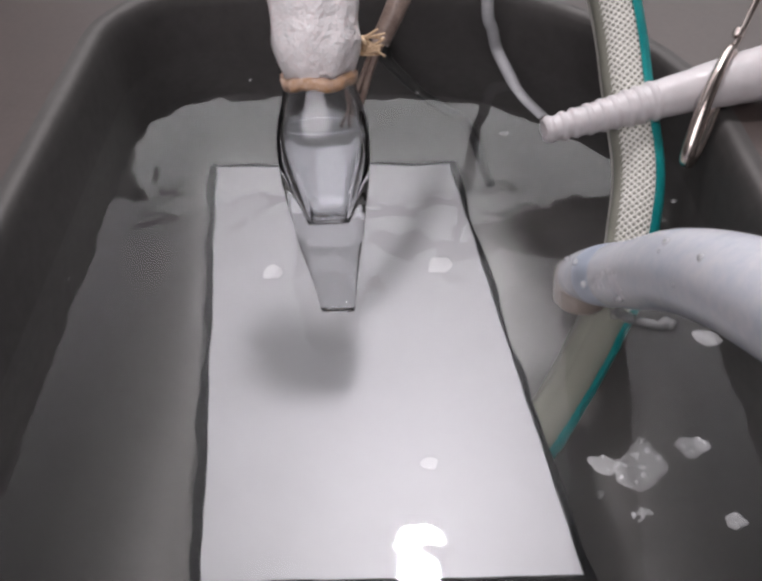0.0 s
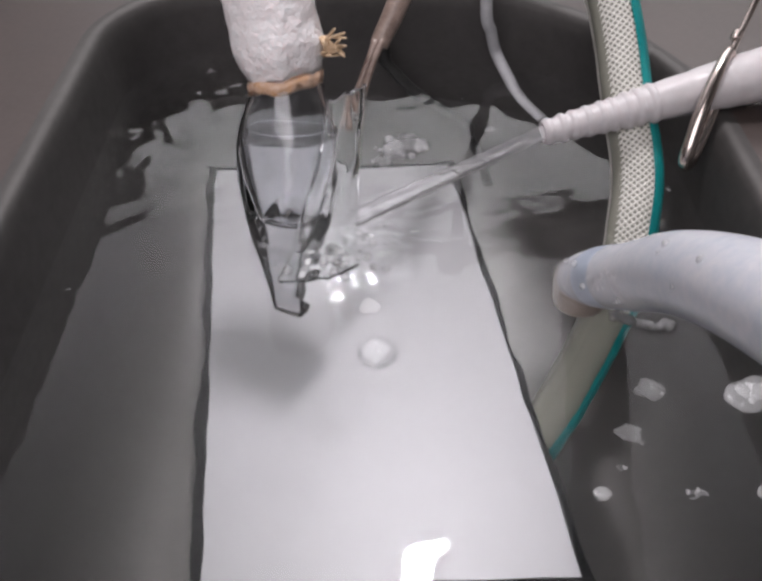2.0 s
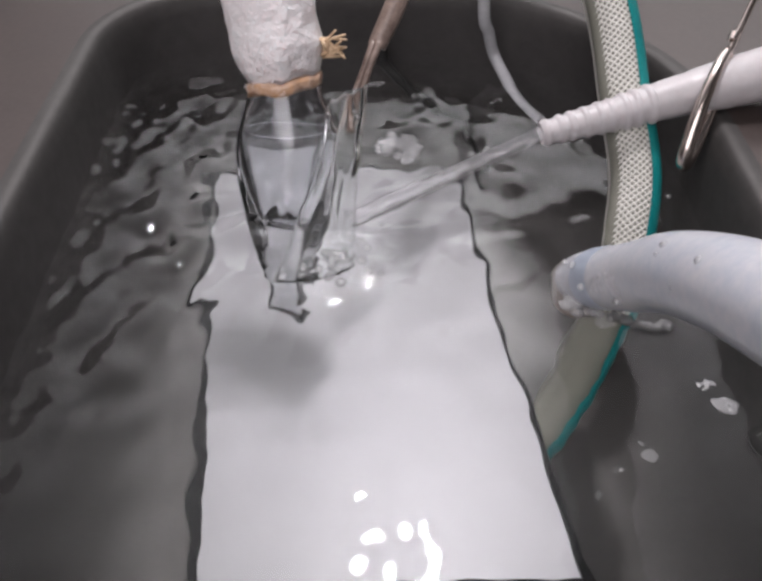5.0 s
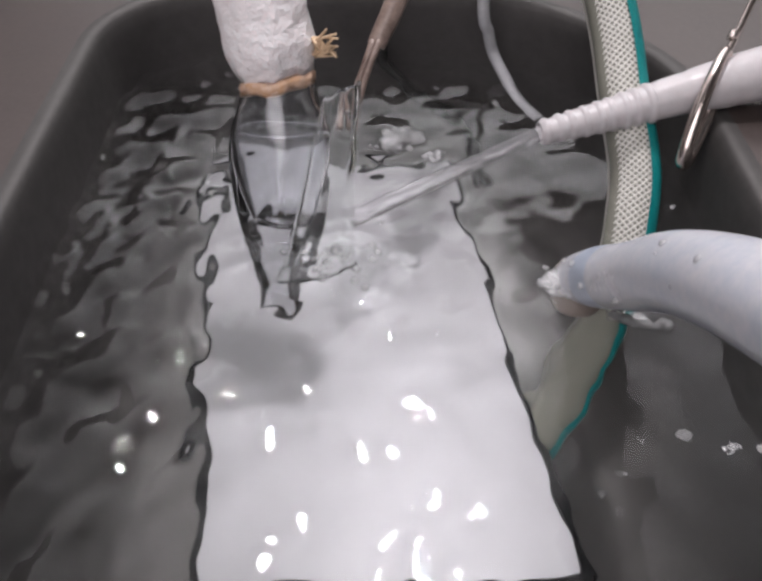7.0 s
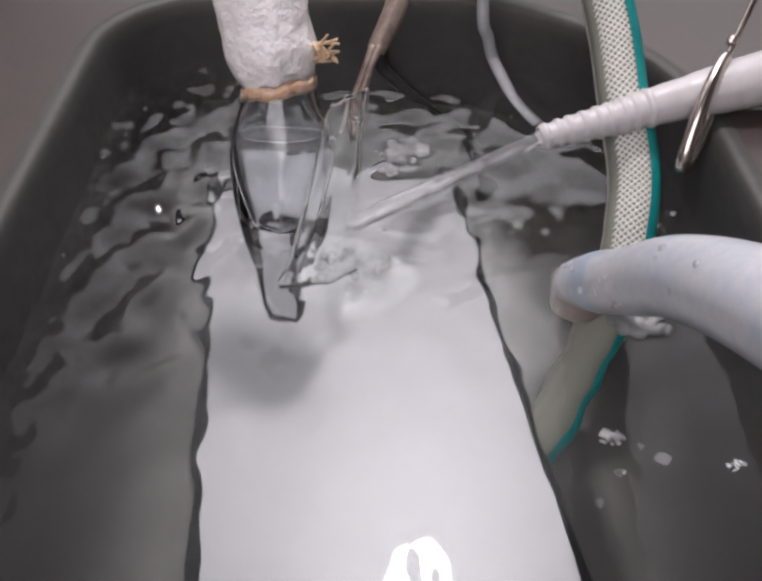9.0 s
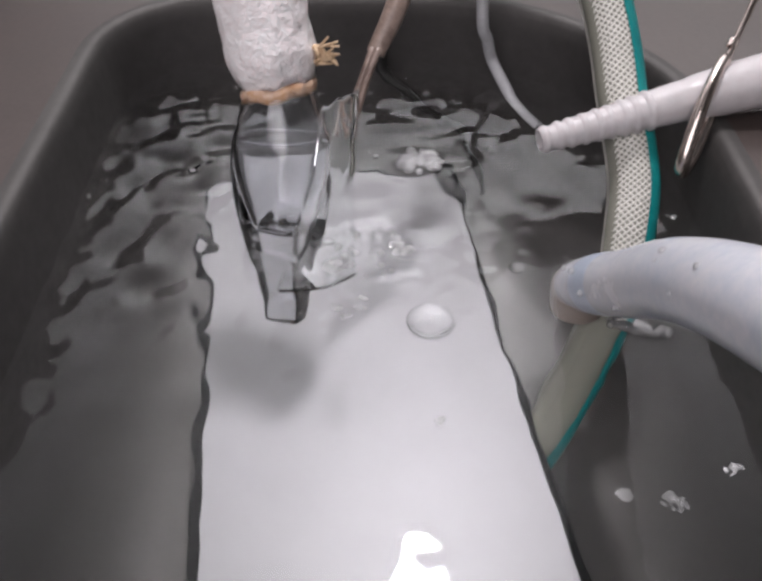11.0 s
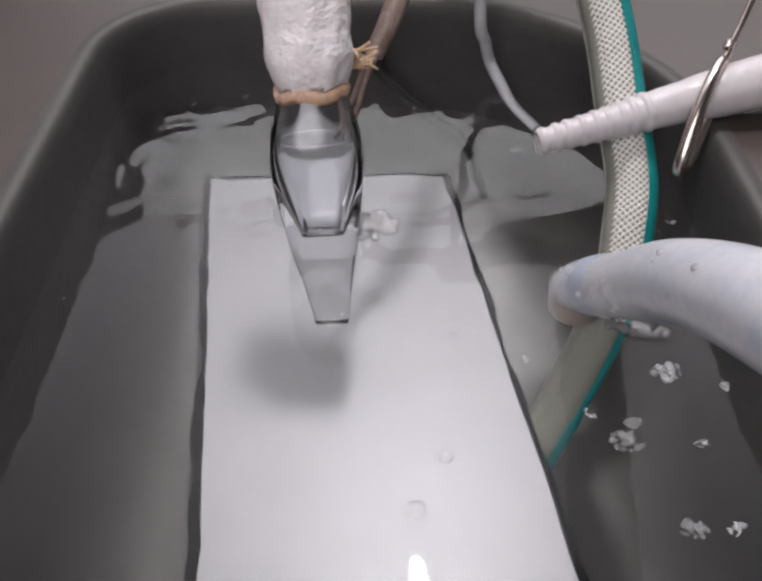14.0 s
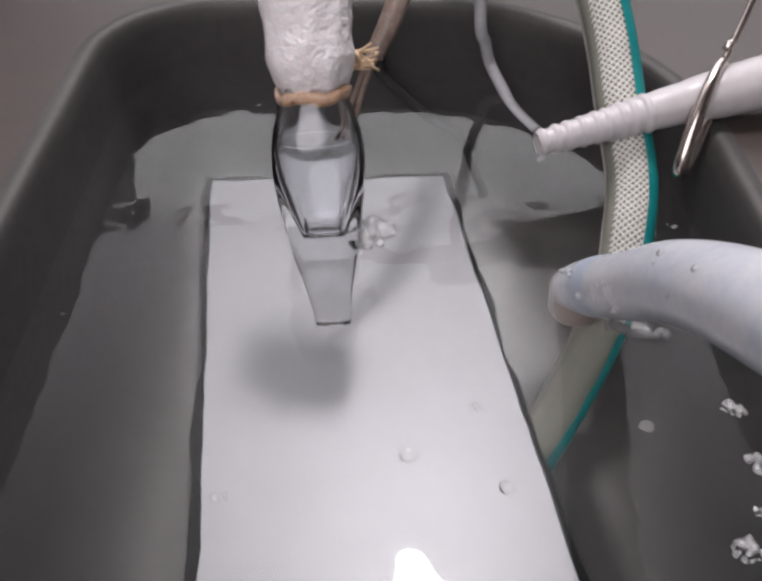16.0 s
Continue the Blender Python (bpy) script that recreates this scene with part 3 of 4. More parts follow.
def braided_hose():
    base = new("braided_hose")
    tagged(base, "clear braided hose with teal stripe dipping into the water", "hose")
    line = smooth_path(HOSE, 12)
    bm = bmesh.new()
    tube(bm, line, 0.0098, 32)
    part("wall", bm, HOSEBODY, base)
    fr = frames_along(line)
    run = [0.0]
    for a, b in zip(line, line[1:]):
        run.append(run[-1] + (b - a).length)

    def place(s):
        i = max(0, min(len(run) - 2, int(np.searchsorted(run, s)) - 1))
        t = (s - run[i]) / max(1e-9, run[i + 1] - run[i])
        p, q = fr[i], fr[i + 1]
        return p[0].lerp(q[0], t), p[1].lerp(q[1], t), p[2].lerp(q[2], t)
    total = next(d for d, p in zip(run, line) if p.z < -0.03 and p.y < 0.25)
    pitch, per = 0.056, 21
    for hand in (1, -1):
        for k in range(per):
            bm = bmesh.new()
            n = 200
            loops = []
            for i in range(n + 1):
                s = total * i / n
                p, a, b = place(s)
                ang = hand * math.tau * (s / pitch) + math.tau * k / per
                d = a * math.cos(ang) + b * math.sin(ang)
                side = (a * -math.sin(ang) + b * math.cos(ang)) * 0.00060
                lift = 0.00985 + 0.0001 * hand
                loops.append([p + d * lift - side, p + d * (lift + 0.0003), p + d * lift + side])
            loft(bm, loops, False)
            part("yarn", bm, YARN, base)
    return base, fr


def hose_stripe(base, fr):
    """The teal stripe and the lens-clear skin edge, on the side away from the plate."""
    bm = bmesh.new()
    loops = []
    for p, a, b, w in fr:
        side = Vector((1, -0.45, 0.25))
        side = (side - w * side.dot(w)).normalized()
        over = side.cross(w).normalized()
        loops.append([p + (side * math.cos(t) + over * math.sin(t)) * 0.0106 for t in [radians(x) for x in range(-42, 43, 4)]])
    loft(bm, loops, False)
    part("stripe", bm, TEAL, base, "teal stripe")
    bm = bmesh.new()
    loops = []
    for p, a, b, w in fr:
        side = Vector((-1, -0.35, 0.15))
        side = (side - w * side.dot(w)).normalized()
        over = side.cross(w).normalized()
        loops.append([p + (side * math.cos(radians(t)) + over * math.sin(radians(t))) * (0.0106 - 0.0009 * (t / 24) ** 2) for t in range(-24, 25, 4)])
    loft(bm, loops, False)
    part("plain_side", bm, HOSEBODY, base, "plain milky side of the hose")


def suction_tube():
    base = new("silicone_tube")
    tagged(base, "thick milky bluish silicone tube bending down into the water", "tube")
    line = smooth_path([(0.105, -0.025, 0.129), (0.094, 0.056, 0.110), (0.0865, 0.1127, 0.0848), (0.0835, 0.1516, 0.0578), (0.0815, 0.1803, 0.0289), (0.0783, 0.203, 0.006), (0.0768, 0.2125, -0.006), (0.0772, 0.2132, -0.014), (0.0778, 0.2128, -0.024)], 10)
    bm = bmesh.new()
    fr = frames_along(line)

    def circle(n, thick=0.0, r=None):
        p, a, b, w = fr[n]
        if r is None:
            r = 0.0103 + 0.0023 * min(1, max(0, 56 - n) / 36) + thick
        return [p + (a * math.cos(math.tau * i / 40) + b * math.sin(math.tau * i / 40)) * r for i in range(40)]
    wet = next(n for n, f in enumerate(fr) if f[0].z < -0.004)
    for name, first, last, mat, label in (("hollow_wall", 0, wet, SILICONE, ""), ("submerged_end", wet, len(fr) - 1, WETSILICONE, "brownish end under water")):
        bm = bmesh.new()
        run = range(first, last + 1)
        loft(bm, [circle(n) for n in run] + [circle(n, r=0.0072) for n in reversed(run)], True)
        part(name, bm, mat, base, label)
    bm = bmesh.new()
    loft(bm, [circle(n, t) for n, t in ((43, -0.0001), (44, 0.0001), (45, 0.00015), (46, 0.0002), (47, 0.0002), (48, 0.00015), (49, -0.0001))], True)
    part("band", bm, BLUEBAND, base, "bluish band round the tube")
    rng = random.Random(3)
    for k in range(16):
        bm = bmesh.new()
        p, a, b, w = fr[rng.randrange(22, 52)]
        ang = rng.uniform(0, math.tau)
        d = a * math.cos(ang) + b * math.sin(ang)
        bmesh.ops.create_icosphere(bm, subdivisions=2, radius=rng.uniform(0.0006, 0.0013), matrix=Matrix.Translation(p + d * 0.0119))
        part("droplet", bm, SCUM, base)


def tube_froth():
    """Bubbles clinging along the waterline of the silicone tube."""
    base = new("waterline_bubbles")
    tagged(base, "row of small clear bubbles along the silicone tube's waterline", "bubbles")
    rng = random.Random(17)
    for k in range(34):
        t = k / 33
        x, y = 0.0825 + (0.0195) * t, 0.1905 + (-0.0054) * t - 0.0022 * math.sin(math.pi * t)
        bm = bmesh.new()
        r = rng.uniform(0.0008, 0.0020)
        bmesh.ops.create_icosphere(bm, subdivisions=2, radius=r, matrix=Matrix.Translation((x + rng.uniform(-0.001, 0.001), y + rng.uniform(-0.0015, 0.001), r * 0.4)))
        part("bubble_cell", bm, FROTH, base)
    return base


def thin_tube():
    base = new("thin_tube")
    tagged(base, "thin pale plastic tube running down into the water", "tube")
    bm = bmesh.new()
    tube(bm, smooth_path([(0.0457, 0.351, 0.11), (0.0497, 0.352, 0.04), (0.0539, 0.3555, 0.0238), (0.0580, 0.3585, 0.0109), (0.0645, 0.3475, 0.0021), (0.0708, 0.337, -0.0064), (0.0783, 0.324, -0.0098)], 8), 0.0029, 16)
    part("pipe", bm, TUBE, base)


def cable():
    base = new("dark_cable")
    tagged(base, "dark thin cable lying along the basin wall under water", "cable")
    bm = bmesh.new()
    tube(bm, smooth_path([(0.0015, 0.3715, 0.01), (0.004, 0.370, -0.004), (0.0207, 0.3625, -0.03), (0.034, 0.358, -0.044), (0.046, 0.354, -0.056), (0.06, 0.345, -0.108)], 8), lambda t: 0.0036 - 0.001 * t, 14)
    part("sheath", bm, CABLE, base)


def cell_mesh(material):
    """One round bubble of unit size that all rafts share."""
    bm = bmesh.new()
    bmesh.ops.create_icosphere(bm, subdivisions=2, radius=1)
    ob = part("bubble_cell", bm, material)
    mesh = ob.data
    bpy.data.objects.remove(ob)
    return mesh


CELL, OLD_CELL = cell_mesh(FROTH), cell_mesh(SCUM)


def froth(seed, size, count, tall=0.6):
    """A small raft of bubbles: fresh ones are heaps of clear domes, old ones (low) a flat milky film with a few cells."""
    rng = random.Random(seed)
    old = tall <= 0.3
    base = new("froth")
    if old:
        bm = bmesh.new()
        loops = []
        for d, z in ((1.0, 0.0), (0.97, 0.03), (0.75, 0.05), (0.35, 0.055)):
            loop = []
            for i in range(36):
                a = math.tau * i / 36
                way = Vector((math.cos(a) * 1.2, math.sin(a) * 1.2, seed * 3.7))
                r = size * d * (1 + 0.38 * noise.noise(way) + 0.10 * noise.noise(way * 4))
                loop.append((math.cos(a) * r, math.sin(a) * r * 0.86, size * z))
            loops.append(loop)
        loft(bm, loops, True, False, True)
        part("film", bm, SCUM, base).visible_shadow = False
        count = count // 4
    for k in range(count):
        a, d = rng.uniform(0, math.tau), math.sqrt(rng.random())
        r = size * (rng.uniform(0.05, 0.13) if old else rng.uniform(0.10, 0.36) * (1.15 - 0.6 * d))
        x, y = math.cos(a) * d * size * 0.9, math.sin(a) * d * size * 0.72
        cell = new("bubble_cell", OLD_CELL if old else CELL)
        cell.parent = base
        cell.matrix_basis = Matrix.Translation((x, y, r * 0.15)) @ Matrix.Diagonal((r, r, r * (0.5 if old else tall), 1))
        cell.visible_shadow = False
    label = "flat patch of pale grey foam film floating on water" if old else "small heap of clear bubbles floating on the water"
    return tagged(base, label, "froth", group="foam film on the water" if old else "froth on the water")


def ring_bubble(seed, size):
    """One large dome bubble with a thick wet rim."""
    bm = bmesh.new()
    loops = []
    for k in range(9):
        a = radians(90 * k / 9)
        loops.append([(math.cos(math.tau * i / 28) * math.cos(a) * size, math.sin(math.tau * i / 28) * math.cos(a) * size, math.sin(a) * size * 0.55) for i in range(28)])
    loft(bm, loops, True, False, True)
    ring = [Vector((math.cos(math.tau * i / 28) * size, math.sin(math.tau * i / 28) * size, 0.0002)) for i in range(29)]
    tube(bm, ring, size * 0.1, 8, False)
    ob = part("bubble", bm, WATER)
    ob.visible_shadow = False
    return tagged(ob, "single clear dome bubble floating on the water", "bubble", group="bubbles on the water")


room()
worktop()
basin()
sheet = water()
plate()
swing, cap = paddle()
holder_rod()
nozzle()
stream = jet()
fin = splash()
swell = mound()
wire_ring()
hose, hose_frames = braided_hose()
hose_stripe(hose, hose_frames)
suction_tube()
tube_froth()
thin_tube()
cable()

# Floating froth: a maker, and the way of each raft over the water: seconds, x, y
DRIFT = [
    (froth(1, 0.0085, 46, 0.3), [(0, 0.0782, 0.1271), (0.5, 0.0932, 0.1386), (1, 0.1088, 0.1452), (1.5, 0.1165, 0.1591), (2.2, 0.1215, 0.15), (3.2, 0.1215, 0.10), (4.2, 0.116, 0.055), (16, 0.11, 0.05)]),
    (froth(2, 0.005, 26, 0.3), [(0, 0.0958, 0.1343), (0.6, 0.1104, 0.145), (1.2, 0.1215, 0.148), (2.2, 0.1215, 0.11), (3.4, 0.112, 0.062), (16, 0.10, 0.055)]),
    (froth(3, 0.0042, 22, 0.3), [(0, 0.0669, 0.1279), (0.6, 0.0741, 0.1377), (1.5, 0.0739, 0.1373), (2.5, 0.085, 0.1451), (4, 0.1013, 0.1518), (6.5, 0.1205, 0.14), (9, 0.12, 0.09), (11, 0.10, 0.06), (16, 0.09, 0.055)]),
    (froth(4, 0.0048, 26, 0.3), [(0, 0.0224, 0.2151), (0.5, 0.021, 0.1948), (0.9, 0.0398, 0.1614), (1.2, 0.0565, 0.1559), (1.4, 0.0665, 0.1546), (1.7, 0.0696, 0.1531), (2, 0.0886, 0.1569), (2.5, 0.1081, 0.1712), (3.2, 0.1215, 0.165), (4.2, 0.1215, 0.12), (5.4, 0.105, 0.07), (16, 0.08, 0.06)]),
    (froth(5, 0.0042, 22, 0.3), [(0, -0.041, 0.2111), (0.5, -0.0379, 0.2062), (0.7, -0.0355, 0.1971), (1, -0.0308, 0.1893), (1.3, -0.0241, 0.1862), (1.5, -0.0173, 0.1873), (1.8, -0.0093, 0.1919), (2.4, 0.0072, 0.1989), (3, 0.0221, 0.2045), (4, 0.0533, 0.1928), (6, 0.092, 0.187), (16, 0.0935, 0.187)]),
    (ring_bubble(6, 0.0062), [(0, -0.048, 0.050), (0.35, -0.05, 0.085), (0.7, -0.0577, 0.1195), (0.9, -0.0662, 0.1329), (1.25, -0.0838, 0.1736), (1.4, -0.0655, 0.1768), (1.5, -0.0529, 0.1705), (1.6, -0.0439, 0.1694), (1.8, -0.0251, 0.1693), (2, -0.0008, 0.1724), (2.2, 0.0205, 0.1734), (2.5, 0.0409, 0.1632), (3, 0.0569, 0.1562), (3.5, 0.0847, 0.1634), (3.8, 0.1122, 0.1753), (4.2, 0.1205, 0.17), (5.4, 0.1205, 0.11), (6.4, 0.104, 0.06), (16, 0.08, 0.05)]),
    (froth(7, 0.0034, 16, 0.4), [(0, 0.057, 0.3022), (1, 0.0482, 0.3052), (2, 0.0513, 0.3073), (4, 0.0471, 0.2954), (8, 0.0603, 0.2896), (12, 0.0509, 0.2991), (14, 0.0644, 0.2983), (16, 0.075, 0.2926)]),
    (froth(8, 0.0048, 26, 0.3), [(0, 0.1132, 0.1784), (1.5, 0.1215, 0.17), (2.8, 0.1215, 0.12), (4.2, 0.1, 0.07), (16, 0.07, 0.06)]),
    (froth(9, 0.0028, 12, 0.4), [(0, 0.1213, 0.2539), (3, 0.1215, 0.2642), (7, 0.1215, 0.2511), (9, 0.1215, 0.2498), (16, 0.1215, 0.2445)]),
    (froth(10, 0.003, 14, 0.3), [(0, 0.1014, 0.1095), (1.5, 0.1101, 0.1192), (3, 0.119, 0.108), (4.2, 0.11, 0.07), (16, 0.06, 0.055)]),
    (froth(11, 0.0034, 24, 0.35), [(0, 0.0747, 0.1111), (1.5, 0.091, 0.1124), (3.5, 0.0981, 0.1577), (4.2, 0.1063, 0.1639), (7, 0.1085, 0.1337), (12.5, 0.1055, 0.125), (14.5, 0.1022, 0.1074), (16, 0.112, 0.1154)]),
    (froth(12, 0.0027, 16, 0.3), [(0, 0.0144, 0.1284), (1, 0.0398, 0.1225), (1.5, 0.0571, 0.1187), (3.5, 0.0716, 0.1236), (7, 0.0951, 0.1391), (12.5, 0.0675, 0.1169), (14.5, 0.0845, 0.1525), (16, 0.0856, 0.1462)]),
    (froth(40, 0.0016, 5, 0.4), [(0, -0.0654, 0.3488), (4, -0.0614, 0.3428), (10, -0.0714, 0.3528), (16, -0.0574, 0.3388)]),
    (froth(41, 0.0019, 5, 0.4), [(0, -0.0694, 0.3236), (4, -0.0654, 0.3176), (10, -0.0754, 0.3276), (16, -0.0614, 0.3136)]),
    (froth(43, 0.0025, 5, 0.4), [(0, 0.0193, 0.3375), (4, 0.0233, 0.3315), (10, 0.0133, 0.3415), (16, 0.0273, 0.3275)]),
    (froth(44, 0.0016, 5, 0.4), [(0, -0.116, 0.2072), (4, -0.114, 0.2012), (10, -0.117, 0.2112), (16, -0.113, 0.1972)]),
]
# Bubbles that the jet drives up from below: they rise at their first moment
RISING = [
    (froth(21, 0.0112, 56, 0.7), [(2.6, -0.0148, 0.2225), (3, -0.007, 0.2184), (3.5, 0.0191, 0.2129), (3.8, 0.0399, 0.2031), (4, 0.0583, 0.195), (4.2, 0.0696, 0.1928), (5.2, 0.075, 0.200), (6.3, 0.0685, 0.2075), (7.0, 0.069, 0.207), (7.6, 0.072, 0.197), (8.2, 0.078, 0.192), (9.0, 0.092, 0.190), (10.5, 0.108, 0.2015), (16, 0.110, 0.2015)]),
    (froth(22, 0.0118, 60, 0.7), [(1.4, 0.0011, 0.294), (2, 0.0105, 0.2937), (3.5, 0.0199, 0.3029), (5, 0.0089, 0.2956), (7, 0.0104, 0.2998), (9, 0.0127, 0.2945), (11.3, 0.0217, 0.2857), (11.7, 0.0259, 0.2678), (11.9, 0.0245, 0.2603), (12.2, 0.0118, 0.2483), (12.5, 0.0005, 0.2399), (13, -0.0025, 0.2372), (14.5, -0.002, 0.2485), (16, -0.003, 0.2415)]),
    (froth(23, 0.0046, 30, 0.6), [(5.8, 0.0142, 0.2186), (6.3, 0.0343, 0.2133), (6.8, 0.0609, 0.2095), (7, 0.0640, 0.2068), (7.5, 0.0621, 0.19), (8, 0.0547, 0.1512), (9, 0.0727, 0.1402), (12.5, 0.0879, 0.1062), (14.5, 0.0936, 0.1158), (16, 0.1156, 0.1529)]),
    (froth(24, 0.0058, 28, 0.7), [(1.6, -0.0012, 0.283), (2, 0.0017, 0.2827), (3.5, 0.003, 0.2841), (7, 0.0253, 0.2867), (9, 0.006, 0.2798), (11.3, 0.0112, 0.2219), (11.7, 0.0173, 0.2101), (12.5, 0.0493, 0.1681), (14.5, 0.1065, 0.1673), (16, 0.1177, 0.1318)]),
    (ring_bubble(25, 0.008), [(10.0, 0.0054, 0.2167), (11.0, 0.0191, 0.191), (11.3, 0.0331, 0.1814), (11.4, 0.0424, 0.1783), (11.5, 0.063, 0.1731), (11.6, 0.0816, 0.1652), (11.7, 0.0997, 0.1653), (11.8, 0.1099, 0.1643), (11.9, 0.1175, 0.1654), (12.3, 0.1195, 0.16), (13.3, 0.1195, 0.10), (14.2, 0.11, 0.06), (16, 0.1, 0.05)]),
    (ring_bubble(26, 0.0028), [(6.2, -0.0027, 0.2157), (7, 0.0134, 0.2175), (7.5, 0.0234, 0.2138), (9, 0.0556, 0.2421), (11.5, 0.0511, 0.1961), (12.5, 0.0245, 0.1209), (14.5, 0.0109, 0.1166), (16, 0.0098, 0.1362)]),
    (ring_bubble(27, 0.0022), [(3.2, -0.0041, 0.2099), (7, 0.0059, 0.22), (9, 0.0076, 0.2203), (11.5, 0.0017, 0.2036), (12.5, 0.0069, 0.1245), (14.5, 0.0259, 0.1367), (16, 0.0386, 0.1242)]),
    (froth(28, 0.0032, 12, 0.5), [(8.2, -0.0037, 0.2154), (9, 0.0006, 0.216), (11.5, -0.0071, 0.1961), (13, 0.0224, 0.1837), (14.5, 0.0278, 0.1854), (16, 0.0313, 0.1539)]),
    (froth(31, 0.0056, 30, 0.7), [(1.8, -0.017, 0.2215), (2.6, -0.015, 0.2205), (3.5, -0.017, 0.222), (5, -0.0155, 0.2205), (7, -0.0165, 0.222), (9, -0.0185, 0.2215), (11, -0.016, 0.2205), (11.6, -0.006, 0.2185), (12.2, 0.016, 0.205), (12.8, 0.036, 0.176), (14, 0.078, 0.14), (16, 0.104, 0.104)]),
    (froth(29, 0.003, 12, 0.4), [(11.3, -0.0132, 0.2019), (12.5, -0.0284, 0.1539), (13.5, -0.0464, 0.1874), (14.5, -0.0433, 0.1912), (16, -0.0463, 0.1214)]),
    (froth(51, 0.0026, 14, 0.5), [(10.2, -0.008, 0.214), (12.5, -0.0321, 0.1911), (13.5, 0.0072, 0.1771), (14, 0.0688, 0.1506), (14.5, 0.112, 0.1433), (14.7, 0.1225, 0.1425), (16, 0.122, 0.115)]),
    (froth(52, 0.0018, 8, 0.5), [(9.7, -0.008, 0.214), (13.0, -0.014, 0.1729), (13.8, 0.0577, 0.151), (14, 0.0838, 0.1479), (14.5, 0.1195, 0.1487), (14.7, 0.1225, 0.1493), (16, 0.122, 0.115)]),
    (froth(53, 0.0028, 14, 0.5), [(9.9, -0.008, 0.214), (12, 0.0421, 0.1066), (12.8, 0.0511, 0.1163), (13, 0.0603, 0.1223), (13.5, 0.0966, 0.1451), (14, 0.1157, 0.1615), (14.2, 0.1186, 0.1625), (14.8, 0.1225, 0.1634), (16, 0.122, 0.115)]),
    (froth(54, 0.0026, 16, 0.5), [(10.4, -0.008, 0.214), (12.8, -0.0039, 0.1644), (13.5, 0.0476, 0.1527), (14, 0.1012, 0.1389), (14.2, 0.1186, 0.1391), (14.4, 0.1225, 0.1392), (16, 0.122, 0.115)]),
    (froth(55, 0.0022, 10, 0.5), [(10.0, -0.008, 0.214), (13, -0.0244, 0.1795), (13.7, 0.0111, 0.1762), (14, 0.0514, 0.1738), (14.5, 0.1026, 0.1619), (14.8, 0.1165, 0.1623), (15.2, 0.1225, 0.1634), (16, 0.122, 0.115)]),
    (ring_bubble(30, 0.002), [(11.4, -0.0095, 0.202), (12.5, -0.0201, 0.1471), (14.5, 0.0083, 0.1985), (16, 0.0231, 0.1746)]),
]


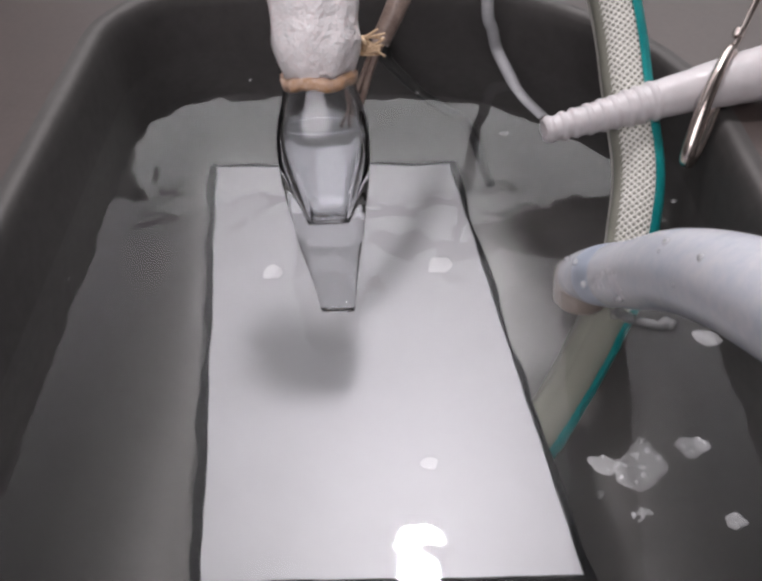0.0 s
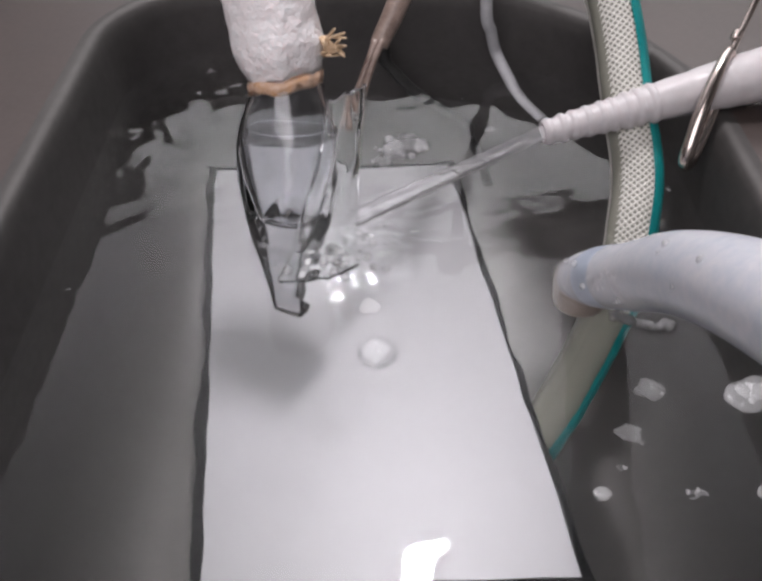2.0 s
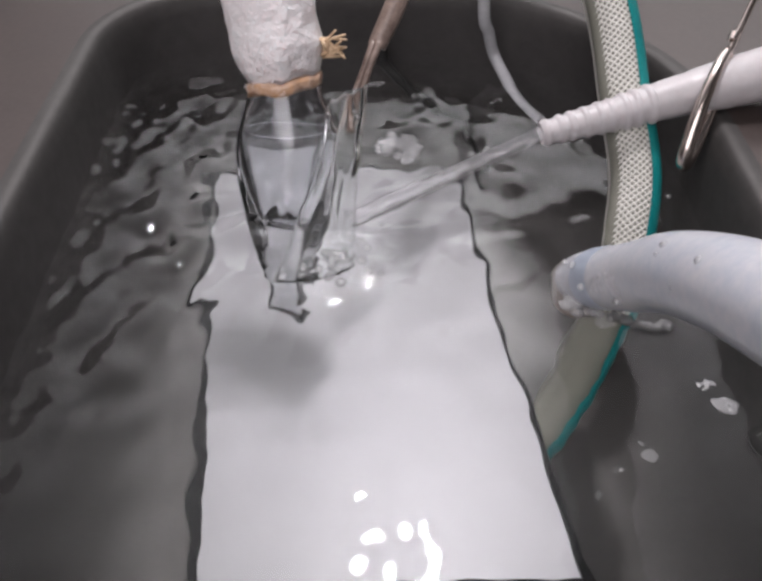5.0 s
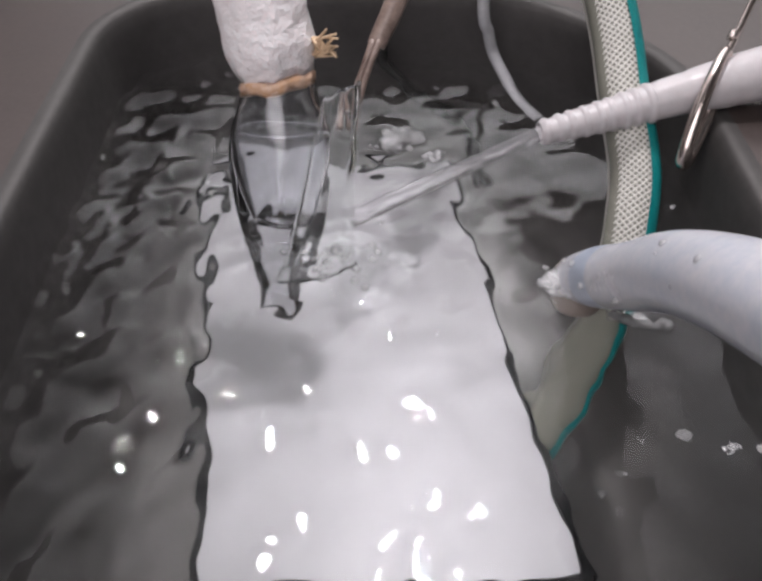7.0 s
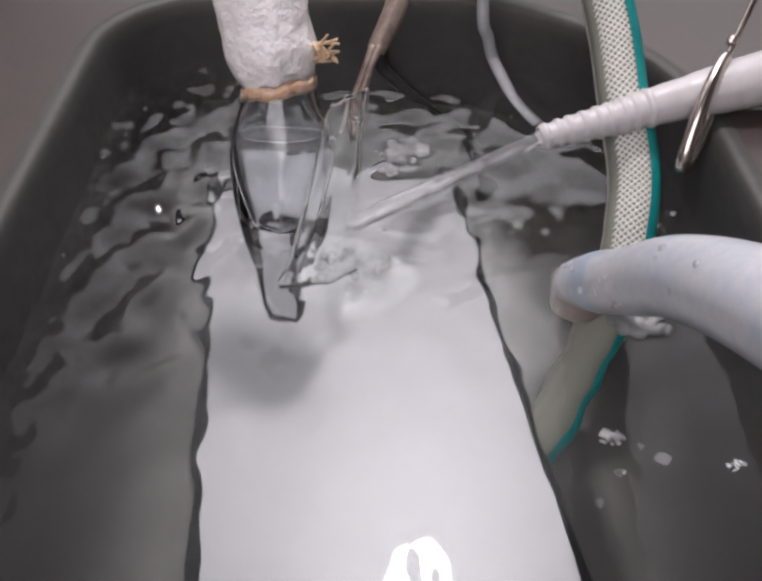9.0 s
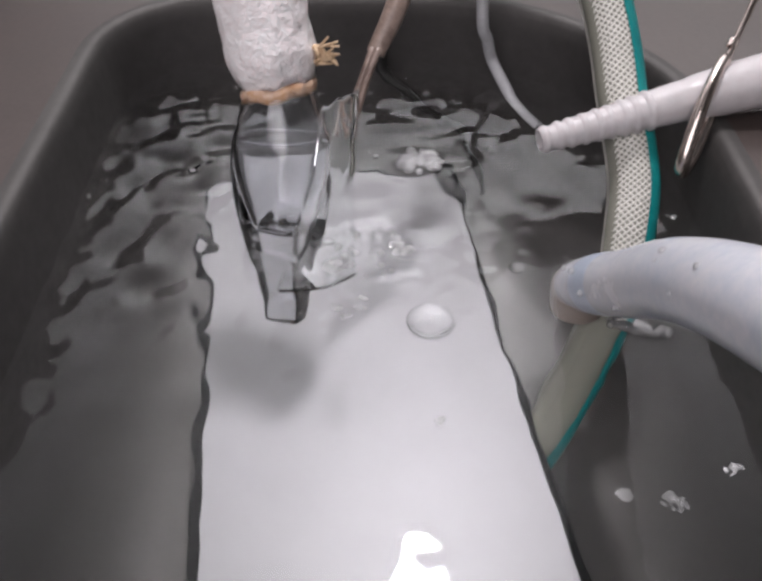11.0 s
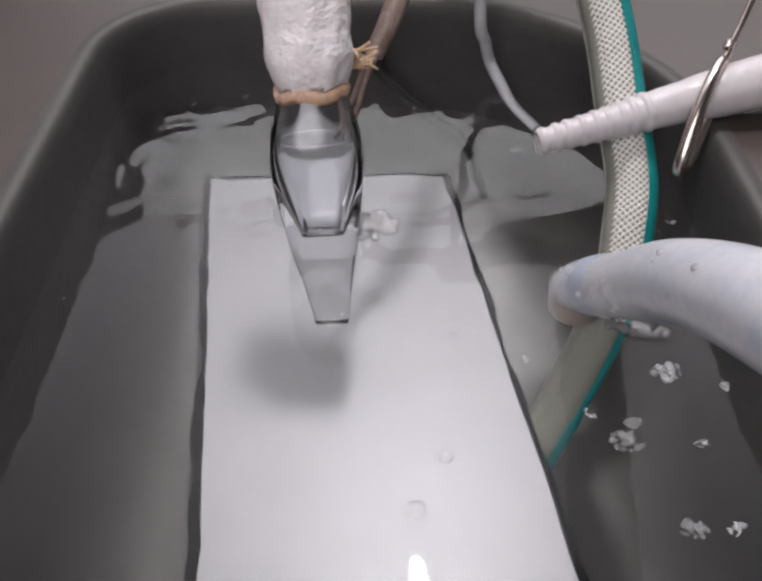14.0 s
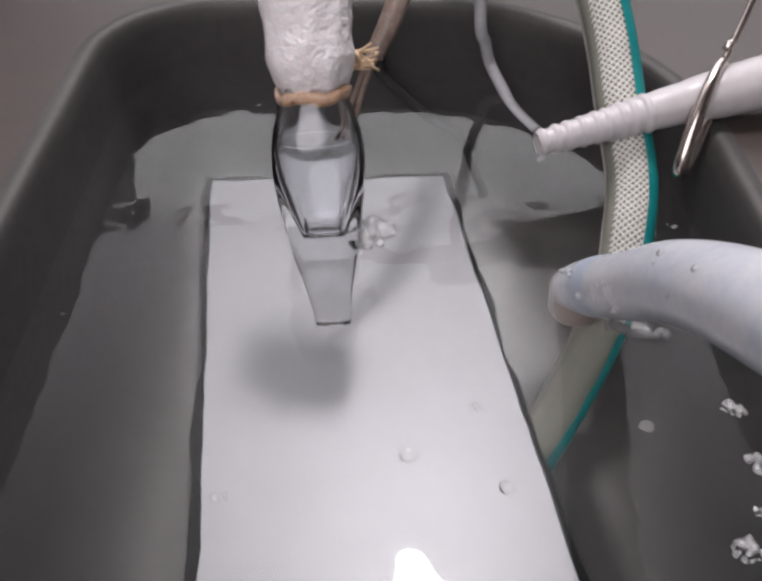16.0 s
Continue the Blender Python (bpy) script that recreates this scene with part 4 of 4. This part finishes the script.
def motions():
    # the paddle: pushed aside and turned while the jet plays on it
    sway = [(0, 0, 0, 0), (0.9, 0, 0, 0), (1.1, -0.0006, -1, 0.3), (1.3, -0.003, -6, 1), (1.5, -0.0068, -14, 2), (1.7, -0.0092, -22, 2.5), (2.0, -0.0105, -29, 3),
            (2.5, -0.0098, -27, 2.6), (3.0, -0.0098, -27, 2.7), (3.5, -0.0102, -28, 2.8), (4.0, -0.0085, -23, 2.4), (6.3, -0.0120, -30, 3), (7.0, -0.0118, -29, 3),
            (7.5, -0.0124, -30, 3), (8.0, -0.0095, -25, 2.6), (8.5, -0.0092, -24, 2.5), (9.0, -0.0115, -29, 3), (9.6, -0.0105, -27, 2.8), (10.4, -0.0115, -29, 3), (11.3, -0.0110, -28, 2.8),
            (11.6, -0.0088, -22, 2.2), (11.8, -0.0062, -15, 1.6), (12.0, -0.0032, -7, 0.8), (12.25, -0.0005, -1, 0.1), (12.5, 0.0006, 1, 0), (13.0, 0, -0.5, 0), (13.5, 0.0005, 0.5, 0),
            (14.0, -0.0003, 0, 0), (16, 0, 0, 0)]
    walk(swing, [(t, pose(-0.0200 + dx * 1.5, 0.2385, 0, -21, -3.2 + 1.4 * lean, 0) @ pose(0, 0, 0, 0, 0, turn)) for t, dx, turn, lean in sway])
    # its soft stopper bends over the other way
    walk(cap, [(t, pose(0, 0, 0.056, 0, 0, -turn) @ pose(0, 0, 0, 0, 0.33 * turn) @ pose(0, 0, -0.056, 0, 0, turn)) for t, dx, turn, lean in sway])
    # the jet slides out of the nozzle, plays, and is drawn back when the tap closes
    inside = (TIP - END).normalized()
    target = Vector((-0.006, 0.2405, 0.004))
    shot = (target - TIP).normalized()
    out = [(0, -0.094), (0.85, -0.094), (0.95, -0.075), (1.05, -0.03), (1.15, -0.004), (1.6, -0.0045), (2.4, -0.0035), (3.2, -0.005), (4.2, -0.0035), (5.4, -0.005),
           (6.6, -0.0035), (7.8, -0.005), (9.0, -0.0035), (10.6, -0.004), (10.75, -0.03), (10.9, -0.075), (11.0, -0.094), (16, -0.094)]
    rows = []
    for t, d in out:
        k = min(1, max(0, -d / 0.07))
        way = shot.lerp(inside, k).normalized()
        rows.append((t, Matrix.Translation(TIP + way * d) @ way.to_track_quat("-Z", "Y").to_matrix().to_4x4()))
    walk(stream, rows)
    # the fin of water leaps up, trembles, and falls back to the floor under the plate
    low = pose(-0.02, 0.22, -0.104, 88, 0, 10)
    rows = [(0, low), (1.2, low), (1.32, pose(-0.024, 0.232, -0.03, 45, 0, 10)), (1.47, pose(-0.024, 0.2165, -0.008, -24, 5, 22))]
    for k in range(16):
        t = 2.0 + k * 0.6
        if t < 11.2:
            rows.append((t, pose(-0.0245 + 0.001 * math.sin(k * 2.3), 0.2165, -0.008 + 0.0014 * math.sin(k * 1.7), -24 + 3 * math.sin(k * 1.1), 5 + 3 * math.sin(k * 2.9), 24 + 5 * math.sin(k * 1.9))))
    rows += [(11.4, pose(-0.0235, 0.2165, -0.010, -24, 4, 18)), (11.72, pose(-0.021, 0.2165, -0.014, -20, 4, 12)), (11.84, pose(-0.022, 0.230, -0.045, 40, 0, 12)), (11.95, low), (16, low)]
    walk(fin, rows)
    # the churned swell at the jet's foot
    low = pose(0.0, 0.20, -0.108)
    rows = [(0, low), (1.03, low), (1.13, pose(-0.004, 0.232, 0))]
    for k in range(24):
        t = 1.5 + k * 0.4
        if t < 10.8:
            rows.append((t, pose(-0.014 + 0.0015 * math.sin(k * 2.1), 0.217 + 0.001 * math.sin(k * 1.3), 0.0003 * math.sin(k * 2.7), 0, 0, 30 * math.sin(k * 0.9))))
    rows += [(11.0, pose(-0.006, 0.229, -0.001)), (11.25, pose(-0.004, 0.222, -0.006)), (11.36, pose(0, 0.21, -0.06)), (11.45, low), (16, low)]
    walk(swell, rows)
    # the surface: calm, then rougher and rougher water drifts in, and calms down again
    drift = [(0, 0.0), (1.0, -0.006), (1.5, -0.06), (2.0, -0.12), (2.5, -0.18), (3.0, -0.235), (3.5, -0.275), (4.0, -0.30), (4.6, -0.315), (5.2, -0.325), (5.8, -0.34), (6.3, -0.36), (7.0, -0.40),
             (7.5, -0.41), (8.0, -0.37), (8.5, -0.33), (9.0, -0.305), (9.8, -0.29), (10.6, -0.275), (11.3, -0.26), (12.0, -0.24), (12.5, -0.21), (13.0, -0.17), (14.0, -0.11), (15.0, -0.055), (16, -0.015)]
    walk(sheet, [(t, pose(0, y, 0)) for t, y in drift])
    for ob, way_points in DRIFT:
        walk(ob, [(t, pose(x, y, 0, 0, 0, 25 * math.sin(t * 0.8 + x * 90))) for t, x, y in way_points])
    for k, (ob, way_points) in enumerate(RISING):
        t0, x0, y0 = way_points[0]
        deep = pose(-0.045 + 0.011 * k, 0.16 + 0.012 * (k % 3), -0.106)
        rows = [(0, deep), (t0 - 0.5, deep), (t0 - 0.3, pose(-0.01, 0.22, -0.1)), (t0, pose(x0, y0, 0, 0, 0, 5))]
        rows += [(t, pose(x, y, 0, 0, 0, 20 * math.sin(t * 0.9 + x * 70))) for t, x, y in way_points[1:]]
        walk(ob, rows)


motions()
